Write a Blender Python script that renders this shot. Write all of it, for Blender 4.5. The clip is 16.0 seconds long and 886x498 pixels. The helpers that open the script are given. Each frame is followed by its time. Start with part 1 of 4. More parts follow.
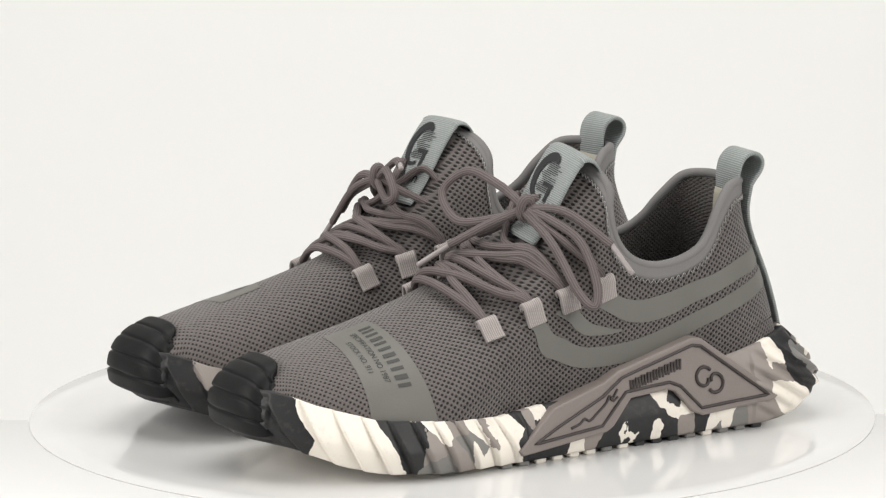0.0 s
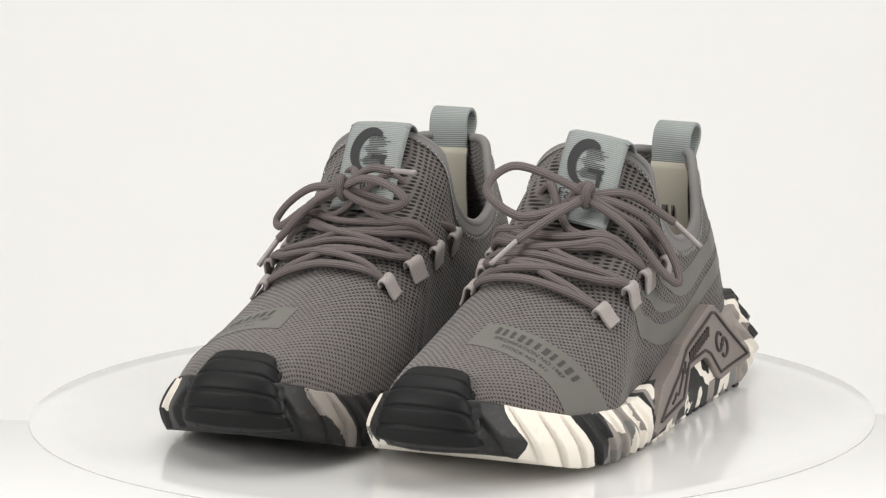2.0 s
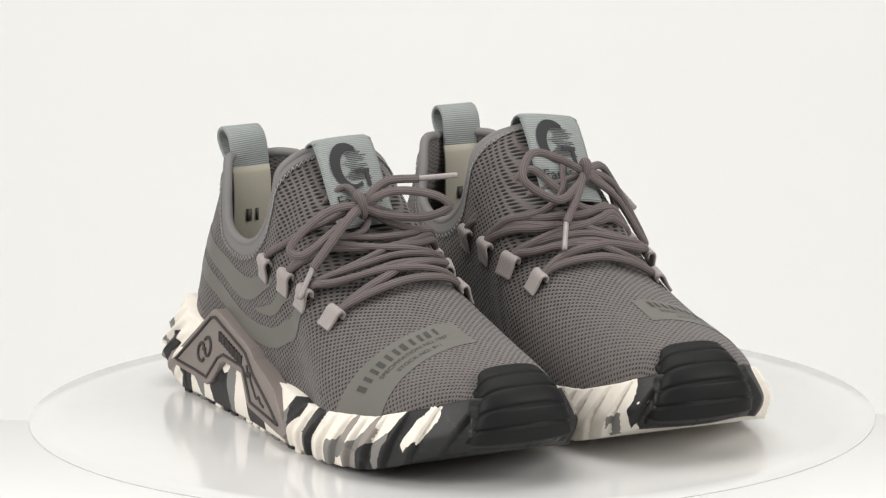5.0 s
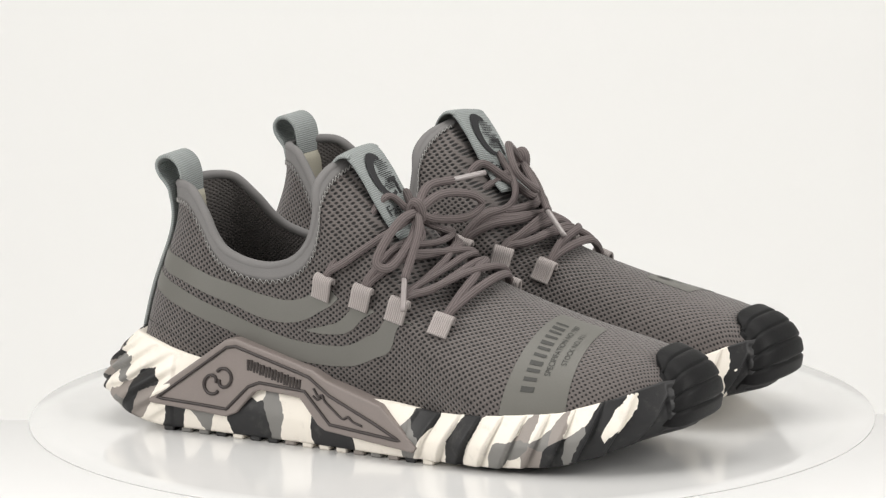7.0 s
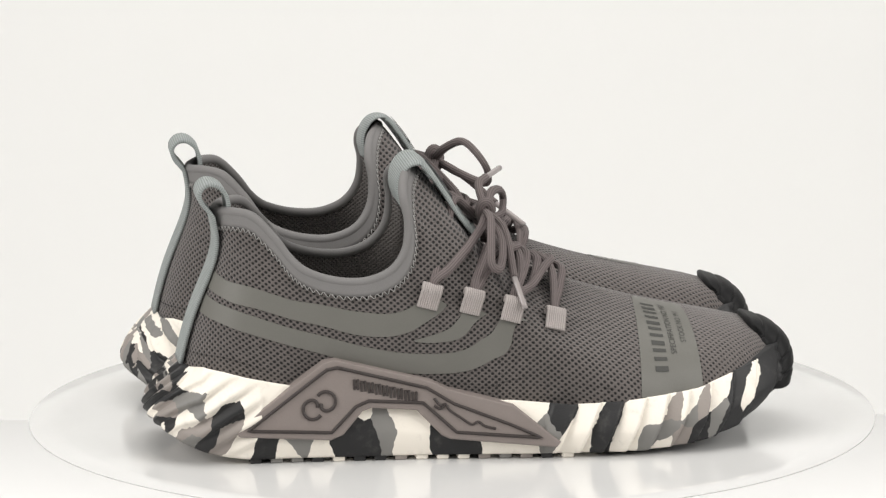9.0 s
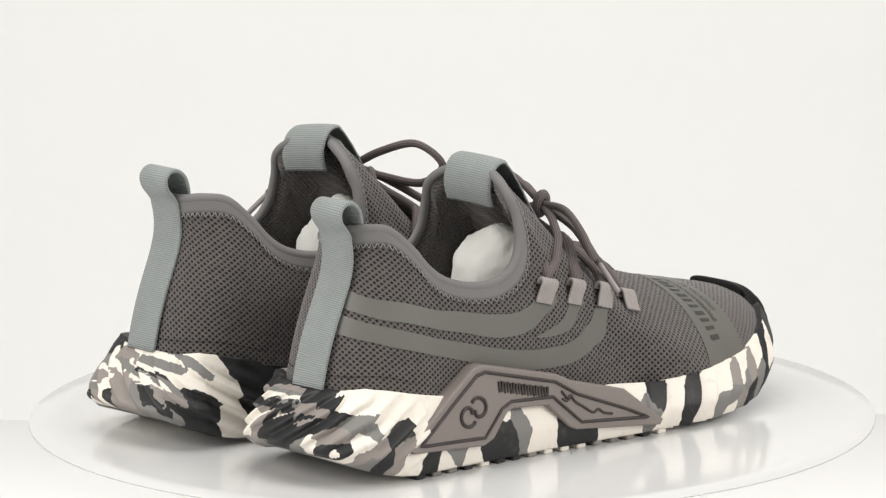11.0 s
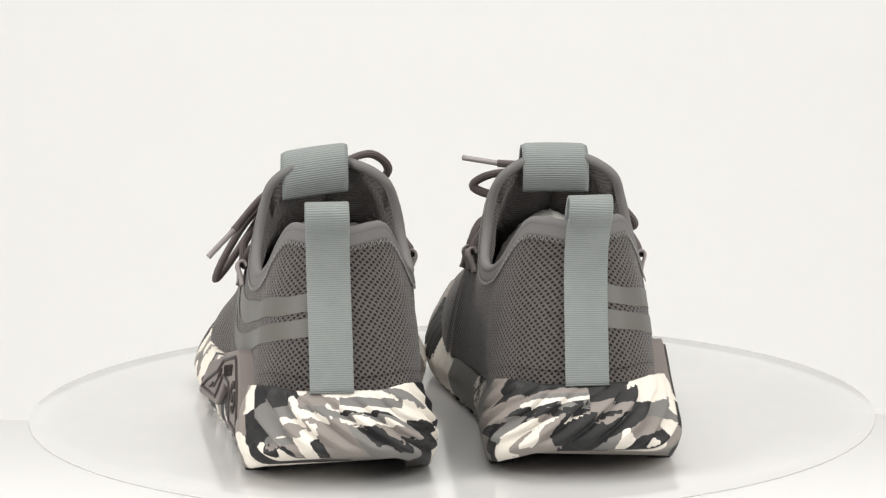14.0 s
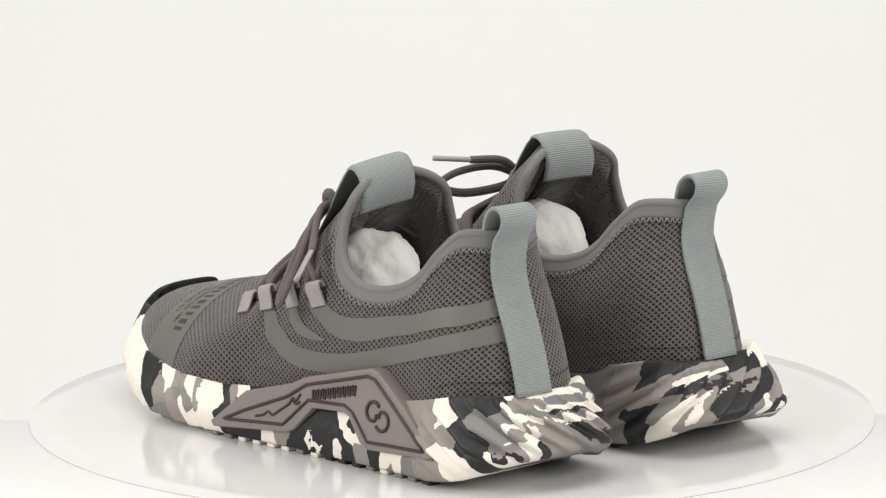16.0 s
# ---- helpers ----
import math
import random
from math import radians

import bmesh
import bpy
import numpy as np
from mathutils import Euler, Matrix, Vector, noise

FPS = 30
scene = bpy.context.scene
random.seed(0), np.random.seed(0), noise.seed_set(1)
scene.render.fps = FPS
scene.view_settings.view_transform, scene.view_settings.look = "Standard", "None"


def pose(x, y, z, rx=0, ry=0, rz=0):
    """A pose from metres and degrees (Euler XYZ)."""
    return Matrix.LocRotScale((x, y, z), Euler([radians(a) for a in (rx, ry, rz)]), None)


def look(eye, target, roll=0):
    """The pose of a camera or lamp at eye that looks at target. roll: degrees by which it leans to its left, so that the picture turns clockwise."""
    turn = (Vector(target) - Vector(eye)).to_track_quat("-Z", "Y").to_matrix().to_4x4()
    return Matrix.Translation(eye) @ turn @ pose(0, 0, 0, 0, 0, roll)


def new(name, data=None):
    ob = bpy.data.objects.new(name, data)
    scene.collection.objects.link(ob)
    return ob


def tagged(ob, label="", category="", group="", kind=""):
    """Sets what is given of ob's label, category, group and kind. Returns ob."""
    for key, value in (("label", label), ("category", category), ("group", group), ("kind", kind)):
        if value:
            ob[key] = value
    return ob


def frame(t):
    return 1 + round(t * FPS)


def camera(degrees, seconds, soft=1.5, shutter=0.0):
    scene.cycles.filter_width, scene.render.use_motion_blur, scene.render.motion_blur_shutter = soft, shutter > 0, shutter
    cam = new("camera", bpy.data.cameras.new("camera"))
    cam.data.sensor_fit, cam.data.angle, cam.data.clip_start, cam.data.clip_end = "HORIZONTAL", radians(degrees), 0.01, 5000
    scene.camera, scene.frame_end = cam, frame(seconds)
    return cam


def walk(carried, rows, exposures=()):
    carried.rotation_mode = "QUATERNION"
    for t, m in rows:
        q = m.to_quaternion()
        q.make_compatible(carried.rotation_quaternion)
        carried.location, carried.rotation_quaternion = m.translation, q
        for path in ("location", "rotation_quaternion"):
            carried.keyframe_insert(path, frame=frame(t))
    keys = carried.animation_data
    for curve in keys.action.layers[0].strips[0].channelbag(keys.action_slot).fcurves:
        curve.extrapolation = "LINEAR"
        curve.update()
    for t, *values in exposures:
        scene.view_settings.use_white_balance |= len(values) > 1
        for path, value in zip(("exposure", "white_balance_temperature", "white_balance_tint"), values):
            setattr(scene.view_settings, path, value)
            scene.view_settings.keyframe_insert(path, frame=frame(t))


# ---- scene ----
# ---------------------------------------------------------------- camera
cam = camera(9.5, 16.0, soft=1.3)
EYE = Vector((0.0, -2.534, 0.5750))
PITCH, PAN = radians(11.03), radians(0.0871)
AIM = EYE + Vector((-math.sin(PAN) * math.cos(PITCH), math.cos(PAN) * math.cos(PITCH), -math.sin(PITCH)))
walk(cam, [(0.0, look(EYE, AIM, -0.42)), (16.0, look(EYE, AIM, -0.42))])
SPIN, START = 17.4726, -51.67          # turntable: degrees a second, degrees at 0 s

# ---------------------------------------------------------------- light: a white studio with softboxes
world = bpy.data.worlds.new("studio")
scene.world = world
world.use_nodes = True
world.node_tree.nodes["Background"].inputs[0].default_value = (1.0, 0.985, 0.95, 1)
world.node_tree.nodes["Background"].inputs[1].default_value = 0.34


def softbox(name, eye, target, w, h, watts, tint=(1, 0.975, 0.942)):
    d = bpy.data.lights.new(name, "AREA")
    d.shape, d.size, d.size_y, d.energy, d.color = "RECTANGLE", w, h, watts, tint
    ob = new(name, d)
    ob.matrix_world = look(eye, target)
    return ob


softbox("softbox_overhead", (0.0, 0.15, 1.7), (0, 0.1, 0), 1.6, 1.4, 21)
softbox("softbox_left", (-1.7, -0.9, 1.1), (0, 0, 0.1), 1.0, 1.2, 32)
softbox("softbox_right", (1.7, -0.9, 1.1), (0, 0, 0.1), 1.0, 1.2, 28)
softbox("softbox_backdrop", (0.0, 1.0, 0.95), (0, 2.6, -0.55), 2.8, 0.6, 16)
scene.view_settings.exposure = 0.0


# ---------------------------------------------------------------- materials
class Mat:
    """A node material with short ways to add and join nodes."""

    def __init__(self, name, color=(0.5, 0.5, 0.5), rough=0.6):
        self.m = bpy.data.materials.new(name)
        self.m.use_nodes = True
        self.t = self.m.node_tree
        self.b = self.t.nodes["Principled BSDF"]
        self.b.inputs["Base Color"].default_value = (*color, 1)
        self.b.inputs["Roughness"].default_value = rough

    def put(self, socket, v):
        if hasattr(v, "is_output"):
            self.t.links.new(v, socket)
        elif isinstance(v, (tuple, list)) and socket.type == "RGBA" and len(v) == 3:
            socket.default_value = (*v, 1)
        else:
            socket.default_value = v

    def node(self, kind, **ins):
        n = self.t.nodes.new(kind)
        for k, v in ins.items():
            self.put(n.inputs[k.replace("_", " ")], v)
        return n

    def math(self, op, a, b=0.0, c=0.0):
        n = self.t.nodes.new("ShaderNodeMath")
        n.operation = op
        for s, v in zip(n.inputs, (a, b, c)):
            self.put(s, v)
        return n.outputs[0]

    def vec(self, op, a, b=(0, 0, 0)):
        n = self.t.nodes.new("ShaderNodeVectorMath")
        n.operation = op
        self.put(n.inputs[0], a)
        self.put(n.inputs[1], b)
        return n.outputs["Value" if op in ("LENGTH", "DOT_PRODUCT") else "Vector"]

    def noise(self, coord, scale, detail=2.0, rough=0.5):
        n = self.node("ShaderNodeTexNoise", Vector=coord, Scale=scale, Detail=detail, Roughness=rough)
        return n.outputs["Fac"]

    def ramp(self, fac, stops, mode="LINEAR"):
        n = self.t.nodes.new("ShaderNodeValToRGB")
        n.color_ramp.interpolation = mode
        el = n.color_ramp.elements
        while len(el) < len(stops):
            el.new(0.5)
        for e, (p, c) in zip(el, stops):
            e.position, e.color = p, (*c, 1) if len(c) == 3 else c
        self.put(n.inputs[0], fac)
        return n.outputs[0]

    def mix(self, fac, a, b):
        n = self.t.nodes.new("ShaderNodeMix")
        n.data_type = "RGBA"
        self.put(n.inputs[0], fac)
        self.put(n.inputs[6], a)
        self.put(n.inputs[7], b)
        return n.outputs[2]

    def coord(self, which="Object"):
        return self.t.nodes.new("ShaderNodeTexCoord").outputs[which]

    def finish(self, color=None, rough=None, height=None, depth=0.001, strength=0.6):
        if color is not None:
            self.put(self.b.inputs["Base Color"], color)
        if rough is not None:
            self.put(self.b.inputs["Roughness"], rough)
        if height is not None:
            n = self.node("ShaderNodeBump", Strength=strength, Distance=depth, Height=height)
            self.put(self.b.inputs["Normal"], n.outputs[0])
        return self.m


def mat_knit(name, base, hole, pitch_u, pitch_v, lo, hi):
    """Engineered knit: rows of staggered holes, in UV metres."""
    k = Mat(name, base, 0.85)
    uv = k.coord("UV")
    wob = k.noise(uv, 260.0, 1.0)
    p = k.vec("MULTIPLY", uv, (1 / pitch_u, 1 / pitch_v, 0))
    dist = []
    for off in ((0, 0, 0), (0.5, 0.5, 0)):
        q = k.vec("SUBTRACT", k.vec("FRACTION", k.vec("ADD", p, off)), (0.5, 0.5, 0))
        dist.append(k.vec("LENGTH", k.vec("MULTIPLY", q, (1.0, 1.0, 0))))
    d = k.math("ADD", k.math("MINIMUM", *dist), k.math("MULTIPLY", k.math("SUBTRACT", wob, 0.5), 0.14))
    su = k.node("ShaderNodeSeparateXYZ", Vector=uv)
    d = k.math("ADD", d, k.node("ShaderNodeMapRange", Value=su.outputs[0], From_Min=0.17, From_Max=0.24, To_Max=0.055).outputs[0])
    solid = k.ramp(d, [(lo, (0, 0, 0)), (hi, (1, 1, 1))])
    big = k.noise(uv, 28.0, 3.0)
    yarn = k.noise(k.vec("MULTIPLY", uv, (1.0, 2.5, 1)), 1500.0, 1.0)
    tone = k.math("ADD", k.math("MULTIPLY", big, 0.22), k.math("MULTIPLY", yarn, 0.30))
    lit = k.mix(tone, tuple(c * 0.80 for c in base), tuple(min(1, c * 1.38) for c in base))
    k.b.inputs["Sheen Weight"].default_value = 0.25
    k.b.inputs["Specular IOR Level"].default_value = 0.25
    return k.finish(k.mix(solid, hole, lit), None, k.math("ADD", solid, k.math("MULTIPLY", yarn, 0.2)), 0.0006, 0.9)


def mat_ribbed(name, base, pitch, axis=1, rough=0.7, contrast=0.55):
    """Grosgrain webbing: fine cross ribs, in UV metres."""
    k = Mat(name, base, rough)
    uv = k.coord("UV")
    sep = k.node("ShaderNodeSeparateXYZ", Vector=uv)
    f = k.math("FRACT", k.math("DIVIDE", sep.outputs[axis], pitch))
    rib = k.math("SINE", k.math("MULTIPLY", f, math.pi))
    n = k.noise(uv, 90.0, 3.0)
    y = k.noise(uv, 1800.0, 1.0)
    mixv = k.math("ADD", k.math("MULTIPLY", rib, contrast), k.math("ADD", k.math("MULTIPLY", n, 0.3), k.math("MULTIPLY", y, 0.15)))
    return k.finish(k.mix(mixv, tuple(c * 0.55 for c in base), tuple(min(1, c * 1.25) for c in base)), None, rib, 0.0003, 0.8)


def mat_plain(name, base, rough, grain=600.0, amount=0.25, bump=0.0002, spec=0.4):
    """Moulded rubber, coated film or paper: mottled at two scales."""
    k = Mat(name, base, rough)
    o = k.coord("Object")
    a, b = k.noise(o, 45.0, 3.0), k.noise(o, grain, 2.0)
    f = k.math("ADD", k.math("MULTIPLY", a, 0.6), k.math("MULTIPLY", b, 0.4))
    k.b.inputs["Specular IOR Level"].default_value = spec
    return k.finish(k.mix(f, tuple(c * (1 - amount) for c in base), tuple(min(1, c * (1 + amount)) for c in base)),
                    k.math("ADD", rough - 0.1, k.math("MULTIPLY", a, 0.2)), b, bump, 0.5)


CREAM, BLACK, GREY, TAUPE = (0.82, 0.77, 0.69), (0.018, 0.018, 0.019), (0.20, 0.195, 0.185), (0.275, 0.245, 0.225)


def mat_camo(name):
    """Poured rubber in cream, black, grey and taupe: each mesh carries how far a spot lies from each pour."""
    k = Mat(name, CREAM, 0.5)
    o = k.coord("Object")
    pour = k.node("ShaderNodeAttribute")
    pour.attribute_name = "pour"
    far = k.node("ShaderNodeSeparateColor", Color=pour.outputs["Color"])
    wob = k.node("ShaderNodeTexNoise", Vector=o, Scale=130.0, Detail=2.0, Roughness=0.6).outputs["Color"]
    fine = k.node("ShaderNodeTexNoise", Vector=k.vec("MULTIPLY", o, (1, 1, 0.4)), Scale=700.0, Detail=1.0).outputs["Color"]
    w, e = k.node("ShaderNodeSeparateXYZ", Vector=wob), k.node("ShaderNodeSeparateXYZ", Vector=fine)
    best, col = None, CREAM
    for n, (d, paint) in enumerate(((far.outputs[0], CREAM), (far.outputs[1], BLACK), (far.outputs[2], GREY), (pour.outputs["Alpha"], TAUPE))):
        d = k.math("ADD", d, k.math("MULTIPLY", w.outputs[n % 3], -0.10 if n == 3 else 0.10))
        d = k.math("ADD", d, k.math("MULTIPLY", e.outputs[n % 3], 0.025))
        if n == 3:
            d = k.math("ADD", d, 0.10)
        if best is None:
            best = d
            continue
        col = k.mix(k.math("LESS_THAN", d, best), col, paint)
        best = k.math("MINIMUM", best, d)
    grime = k.noise(o, 160.0, 4.0, 0.7)
    col = k.mix(k.ramp(grime, [(0.55, (0, 0, 0)), (0.8, (0.22, 0.22, 0.22))]), col, (0.16, 0.15, 0.14))
    k.b.inputs["Specular IOR Level"].default_value = 0.35
    return k.finish(col, None, k.noise(o, 900.0, 2.0), 0.0002, 0.4)


def mat_lug(name):
    """One pour colour a lug."""
    k = Mat(name, CREAM, 0.5)
    pick = k.node("ShaderNodeObjectInfo").outputs["Random"]
    return k.finish(k.ramp(pick, [(0.0, CREAM), (0.4, GREY), (0.55, TAUPE), (0.7, BLACK)], "CONSTANT"), None, k.noise(k.coord("Object"), 900.0, 2.0), 0.0002, 0.4)


M_KNIT = mat_knit("knit", (0.130, 0.114, 0.1085), (0.010, 0.0095, 0.009), 0.0032, 0.0030, 0.16, 0.31)
M_LINING = mat_knit("lining", (0.125, 0.113, 0.107), (0.085, 0.077, 0.073), 0.0022, 0.0020, 0.10, 0.35)
M_BIND = mat_plain("binding", (0.165, 0.160, 0.158), 0.7, 1600, 0.15)
M_FILM = mat_plain("film", (0.138, 0.135, 0.122), 0.45, 1200, 0.10, 0.0001, 0.3)
M_TAB = mat_ribbed("webbing", (0.262, 0.285, 0.280), 0.0010, 1, 0.7, 0.6)
M_LOOP = mat_ribbed("eyelet_webbing", (0.36, 0.325, 0.312), 0.0011, 0, 0.75)
M_LACE = mat_ribbed("lace_cord", (0.118, 0.097, 0.095), 0.00125, 0, 0.8, 0.75)
M_AGLET = mat_plain("aglet_plastic", (0.30, 0.27, 0.265), 0.22, 400, 0.1, 0.0, 0.6)
M_THREAD = mat_plain("thread", (0.29, 0.285, 0.275), 0.7)
M_RUBBER = mat_plain("black_rubber", (0.012, 0.012, 0.0125), 0.5, 900, 0.3, 0.0002, 0.14)
M_PLATE = mat_plain("plate_rubber", (0.212, 0.181, 0.168), 0.5, 1100, 0.10)
M_GROOVE = mat_plain("dark_print", (0.040, 0.032, 0.030), 0.5, 900, 0.2)
M_INK = mat_plain("black_ink", (0.018, 0.018, 0.02), 0.6, 900, 0.2)
M_PRINT = mat_plain("grey_ink", (0.050, 0.050, 0.046), 0.6, 900, 0.2)
M_LABEL = mat_plain("cream_label", (0.38, 0.36, 0.295), 0.8, 1500, 0.1)
M_PAPER = mat_plain("tissue_paper", (0.80, 0.79, 0.75), 0.85, 120, 0.08, 0.002)
M_WHITE = mat_plain("white_sweep", (0.80, 0.80, 0.79), 0.75, 8, 0.01, 0.0)
M_TABLE = mat_plain("white_board", (0.89, 0.89, 0.885), 0.6, 30, 0.006, 0.0, 0.3)
M_DISC = mat_plain("white_acrylic", (0.655, 0.655, 0.65), 0.13, 20, 0.01, 0.0, 0.6)
M_CAMO, M_LUG = mat_camo("camouflage_rubber"), mat_lug("lug_rubber")


# ---------------------------------------------------------------- mesh helpers
def part(name, bm, material, parent=None, label="", smooth=True, recalc=True):
    """Links a bmesh as one mesh object under a thing or a part."""
    if recalc:
        bmesh.ops.recalc_face_normals(bm, faces=bm.faces)
    me = bpy.data.meshes.new(name)
    for f in bm.faces:
        f.smooth = smooth
    bm.to_mesh(me)
    bm.free()
    for m in material if isinstance(material, (list, tuple)) else [material]:
        me.materials.append(m)
    ob = new(name, me)
    if parent:
        ob.parent = parent
    return tagged(ob, label)


def spline(keys, n):
    """n points evenly spread along a smooth line through keys."""
    P = np.array(keys, float)
    T = np.gradient(P, axis=0)
    fine = []
    for i in range(len(P) - 1):
        for a in np.linspace(0, 1, 16, endpoint=False):
            fine.append((2 * a**3 - 3 * a**2 + 1) * P[i] + (a**3 - 2 * a**2 + a) * T[i]
                        + (3 * a**2 - 2 * a**3) * P[i + 1] + (a**3 - a**2) * T[i + 1])
    fine.append(P[-1])
    fine = np.array(fine)
    d = np.concatenate([[0], np.cumsum(np.linalg.norm(np.diff(fine, axis=0), axis=1))])
    at = np.linspace(0, d[-1], n)
    return np.stack([np.interp(at, d, fine[:, k]) for k in range(P.shape[1])], 1)


def tube(bm, path, r, sides=8, flat=1.0, normals=None, closed=False, taper=None):
    """Sweeps an oval along path. flat: thickness across the normal, to r."""
    path = [Vector(p) for p in path]
    uvl = bm.loops.layers.uv.verify()
    n, rings, dist = len(path), [], 0.0
    ref = None
    for i, p in enumerate(path):
        a = path[(i - 1) % n] if closed or i else p
        b = path[(i + 1) % n] if closed or i < n - 1 else p
        t = (b - a).normalized()
        if normals is not None:
            ref = Vector(normals[i])
        elif ref is None:
            ref = t.orthogonal()
        up = (ref - t * ref.dot(t)).normalized()
        ref = up
        side = t.cross(up)
        k = taper[i] if taper is not None else 1.0
        if i:
            dist += (p - path[i - 1]).length
        ring = [bm.verts.new(p + (side * math.cos(2 * math.pi * j / sides) + up * flat * math.sin(2 * math.pi * j / sides)) * r * k)
                for j in range(sides)]
        rings.append((ring, dist))
    for i in range(n if closed else n - 1):
        (A, da), (B, db) = rings[i], rings[(i + 1) % n]
        for j in range(sides):
            f = bm.faces.new((A[j], A[(j + 1) % sides], B[(j + 1) % sides], B[j]))
            for lp, uv in zip(f.loops, ((j, da), (j + 1, da), (j + 1, db), (j, db))):
                lp[uvl].uv = (uv[0] * 2 * math.pi * r / sides, uv[1])
    if not closed:
        bm.faces.new(rings[0][0][::-1])
        bm.faces.new(rings[-1][0])


def strip(bm, path, across, width, thick):
    """A flat band of webbing along path: across and the band's own normal are worked out point by point."""
    uvl = bm.loops.layers.uv.verify()
    path = [Vector(p) for p in path]
    rows, dist = [], 0.0
    for i, p in enumerate(path):
        t = (path[min(i + 1, len(path) - 1)] - path[max(i - 1, 0)]).normalized()
        c = Vector(across[i]) if isinstance(across, list) else Vector(across)
        c = (c - t * c.dot(t)).normalized()
        nrm = t.cross(c)
        if i:
            dist += (p - path[i - 1]).length
        w, h = width / 2, thick / 2
        rows.append(([bm.verts.new(p + c * a + nrm * b) for a, b in
                      ((-w, -h), (-w + h, -h * 1.6), (w - h, -h * 1.6), (w, -h), (w, h), (w - h, h * 1.6), (-w + h, h * 1.6), (-w, h))], dist))
    us = (0, 0, 1, 1, 1, 1, 0, 0)
    for (A, da), (B, db) in zip(rows, rows[1:]):
        for j in range(8):
            k = (j + 1) % 8
            f = bm.faces.new((A[j], A[k], B[k], B[j]))
            for lp, uv in zip(f.loops, ((us[j], da), (us[k], da), (us[k], db), (us[j], db))):
                lp[uvl].uv = (uv[0] * width, uv[1])
    bm.faces.new(rows[0][0][::-1])
    bm.faces.new(rows[-1][0])


def sheet(bm, rows, uvs=None, closed=False):
    """A grid of faces through rows of points."""
    uvl = bm.loops.layers.uv.verify()
    V = [[bm.verts.new(p) for p in r] for r in rows]
    n = len(V)
    for i in range(n if closed else n - 1):
        k = (i + 1) % n
        for j in range(len(V[0]) - 1):
            f = bm.faces.new((V[i][j], V[k][j], V[k][j + 1], V[i][j + 1]))
            if uvs is not None:
                for lp, (a, b) in zip(f.loops, ((i, j), (k, j), (k, j + 1), (i, j + 1))):
                    lp[uvl].uv = uvs[a][b]
    return V


# ---------------------------------------------------------------- shoe: the form of the upper, millimetres
# where the upper meets the sole, heel to toe
FOOT_X = (-3, -1.5, 3.5, 14, 30, 45, 60, 80, 100, 118, 132, 142, 150, 157, 163, 168, 174, 181, 190, 200, 212, 225, 240, 255, 268, 276, 279)
FOOT_Z = (40, 40, 40, 40, 36, 33, 30, 27, 25, 24, 23, 22, 22, 21, 21, 20, 20, 20, 20, 20, 21, 22, 25, 30, 35, 39, 41)
FOOT_OUT = (0, 10, 20.5, 30, 36, 37, 37, 39, 42, 43.5, 44.5, 45, 45, 45.5, 46, 47, 48.5, 50.5, 53, 55, 54, 51, 47, 40, 29, 16, -6)
FOOT_IN = (0, -11, -22.5, -33, -39, -40, -38, -37, -37, -38, -39, -40, -41, -42, -43, -44, -44, -45, -45, -45, -44, -43, -40, -35, -29, -22, -6)
# the collar's rim, the tongue's top, then the ridge of the instep
RIM_X = (13, 14.5, 20, 29, 38.5, 45.5, 53, 66, 80, 92, 99, 101, 100, 101, 104, 108, 115, 125, 138, 152, 168, 188, 212, 236, 256, 268, 276)
RIM_Z = (112, 112.5, 113.5, 112, 102.5, 93, 87, 83, 82.5, 87, 96, 108, 119, 126, 130, 131.5, 123, 109, 94, 84, 77, 70, 63, 57.5, 53, 50, 47)
RIM_OUT = (0, 7, 14.5, 20.5, 25.5, 29, 32, 34.5, 35.5, 35.5, 34, 31.5, 28, 20, 10, 1, 1, 0.5, 0, 0, 0, -0.5, -1, -2, -4, -5, -6)
RIM_IN = (0, -7.5, -16, -23, -28, -32, -35, -37, -38, -37, -35, -33, -29, -21, -10, -1, -1, -0.5, 0, 0, 0, -0.5, -1, -2, -4, -5, -6)
# how far the section is rounded
ROUND = (0, 0, 0, 0, 0, 0, 0, 0, 0, 0.05, 0.15, 0.3, 0.45, 0.6, 0.75, 0.85, 0.9, 0.95, 1, 1, 1, 1, 1, 1, 1, 1, 1)
STATIONS = np.stack([FOOT_X, FOOT_Z, FOOT_OUT, FOOT_IN, RIM_X, RIM_Z, RIM_OUT, RIM_IN, ROUND], 1).astype(float)
TANGENT = np.gradient(STATIONS, axis=0)
TANGENT[0, [0, 1, 4, 5]] = 0
TANGENT[0, [2, 3, 6, 7]] = [10, -11, 7, -8]
SIZE = 1.012                          # both shoes against the form above


def station(s):
    i = min(max(int(s), 0), len(STATIONS) - 2)
    a = s - i
    return ((2 * a**3 - 3 * a**2 + 1) * STATIONS[i] + (a**3 - 2 * a**2 + a) * TANGENT[i]
            + (3 * a**2 - 2 * a**3) * STATIONS[i + 1] + (a**3 - a**2) * TANGENT[i + 1])


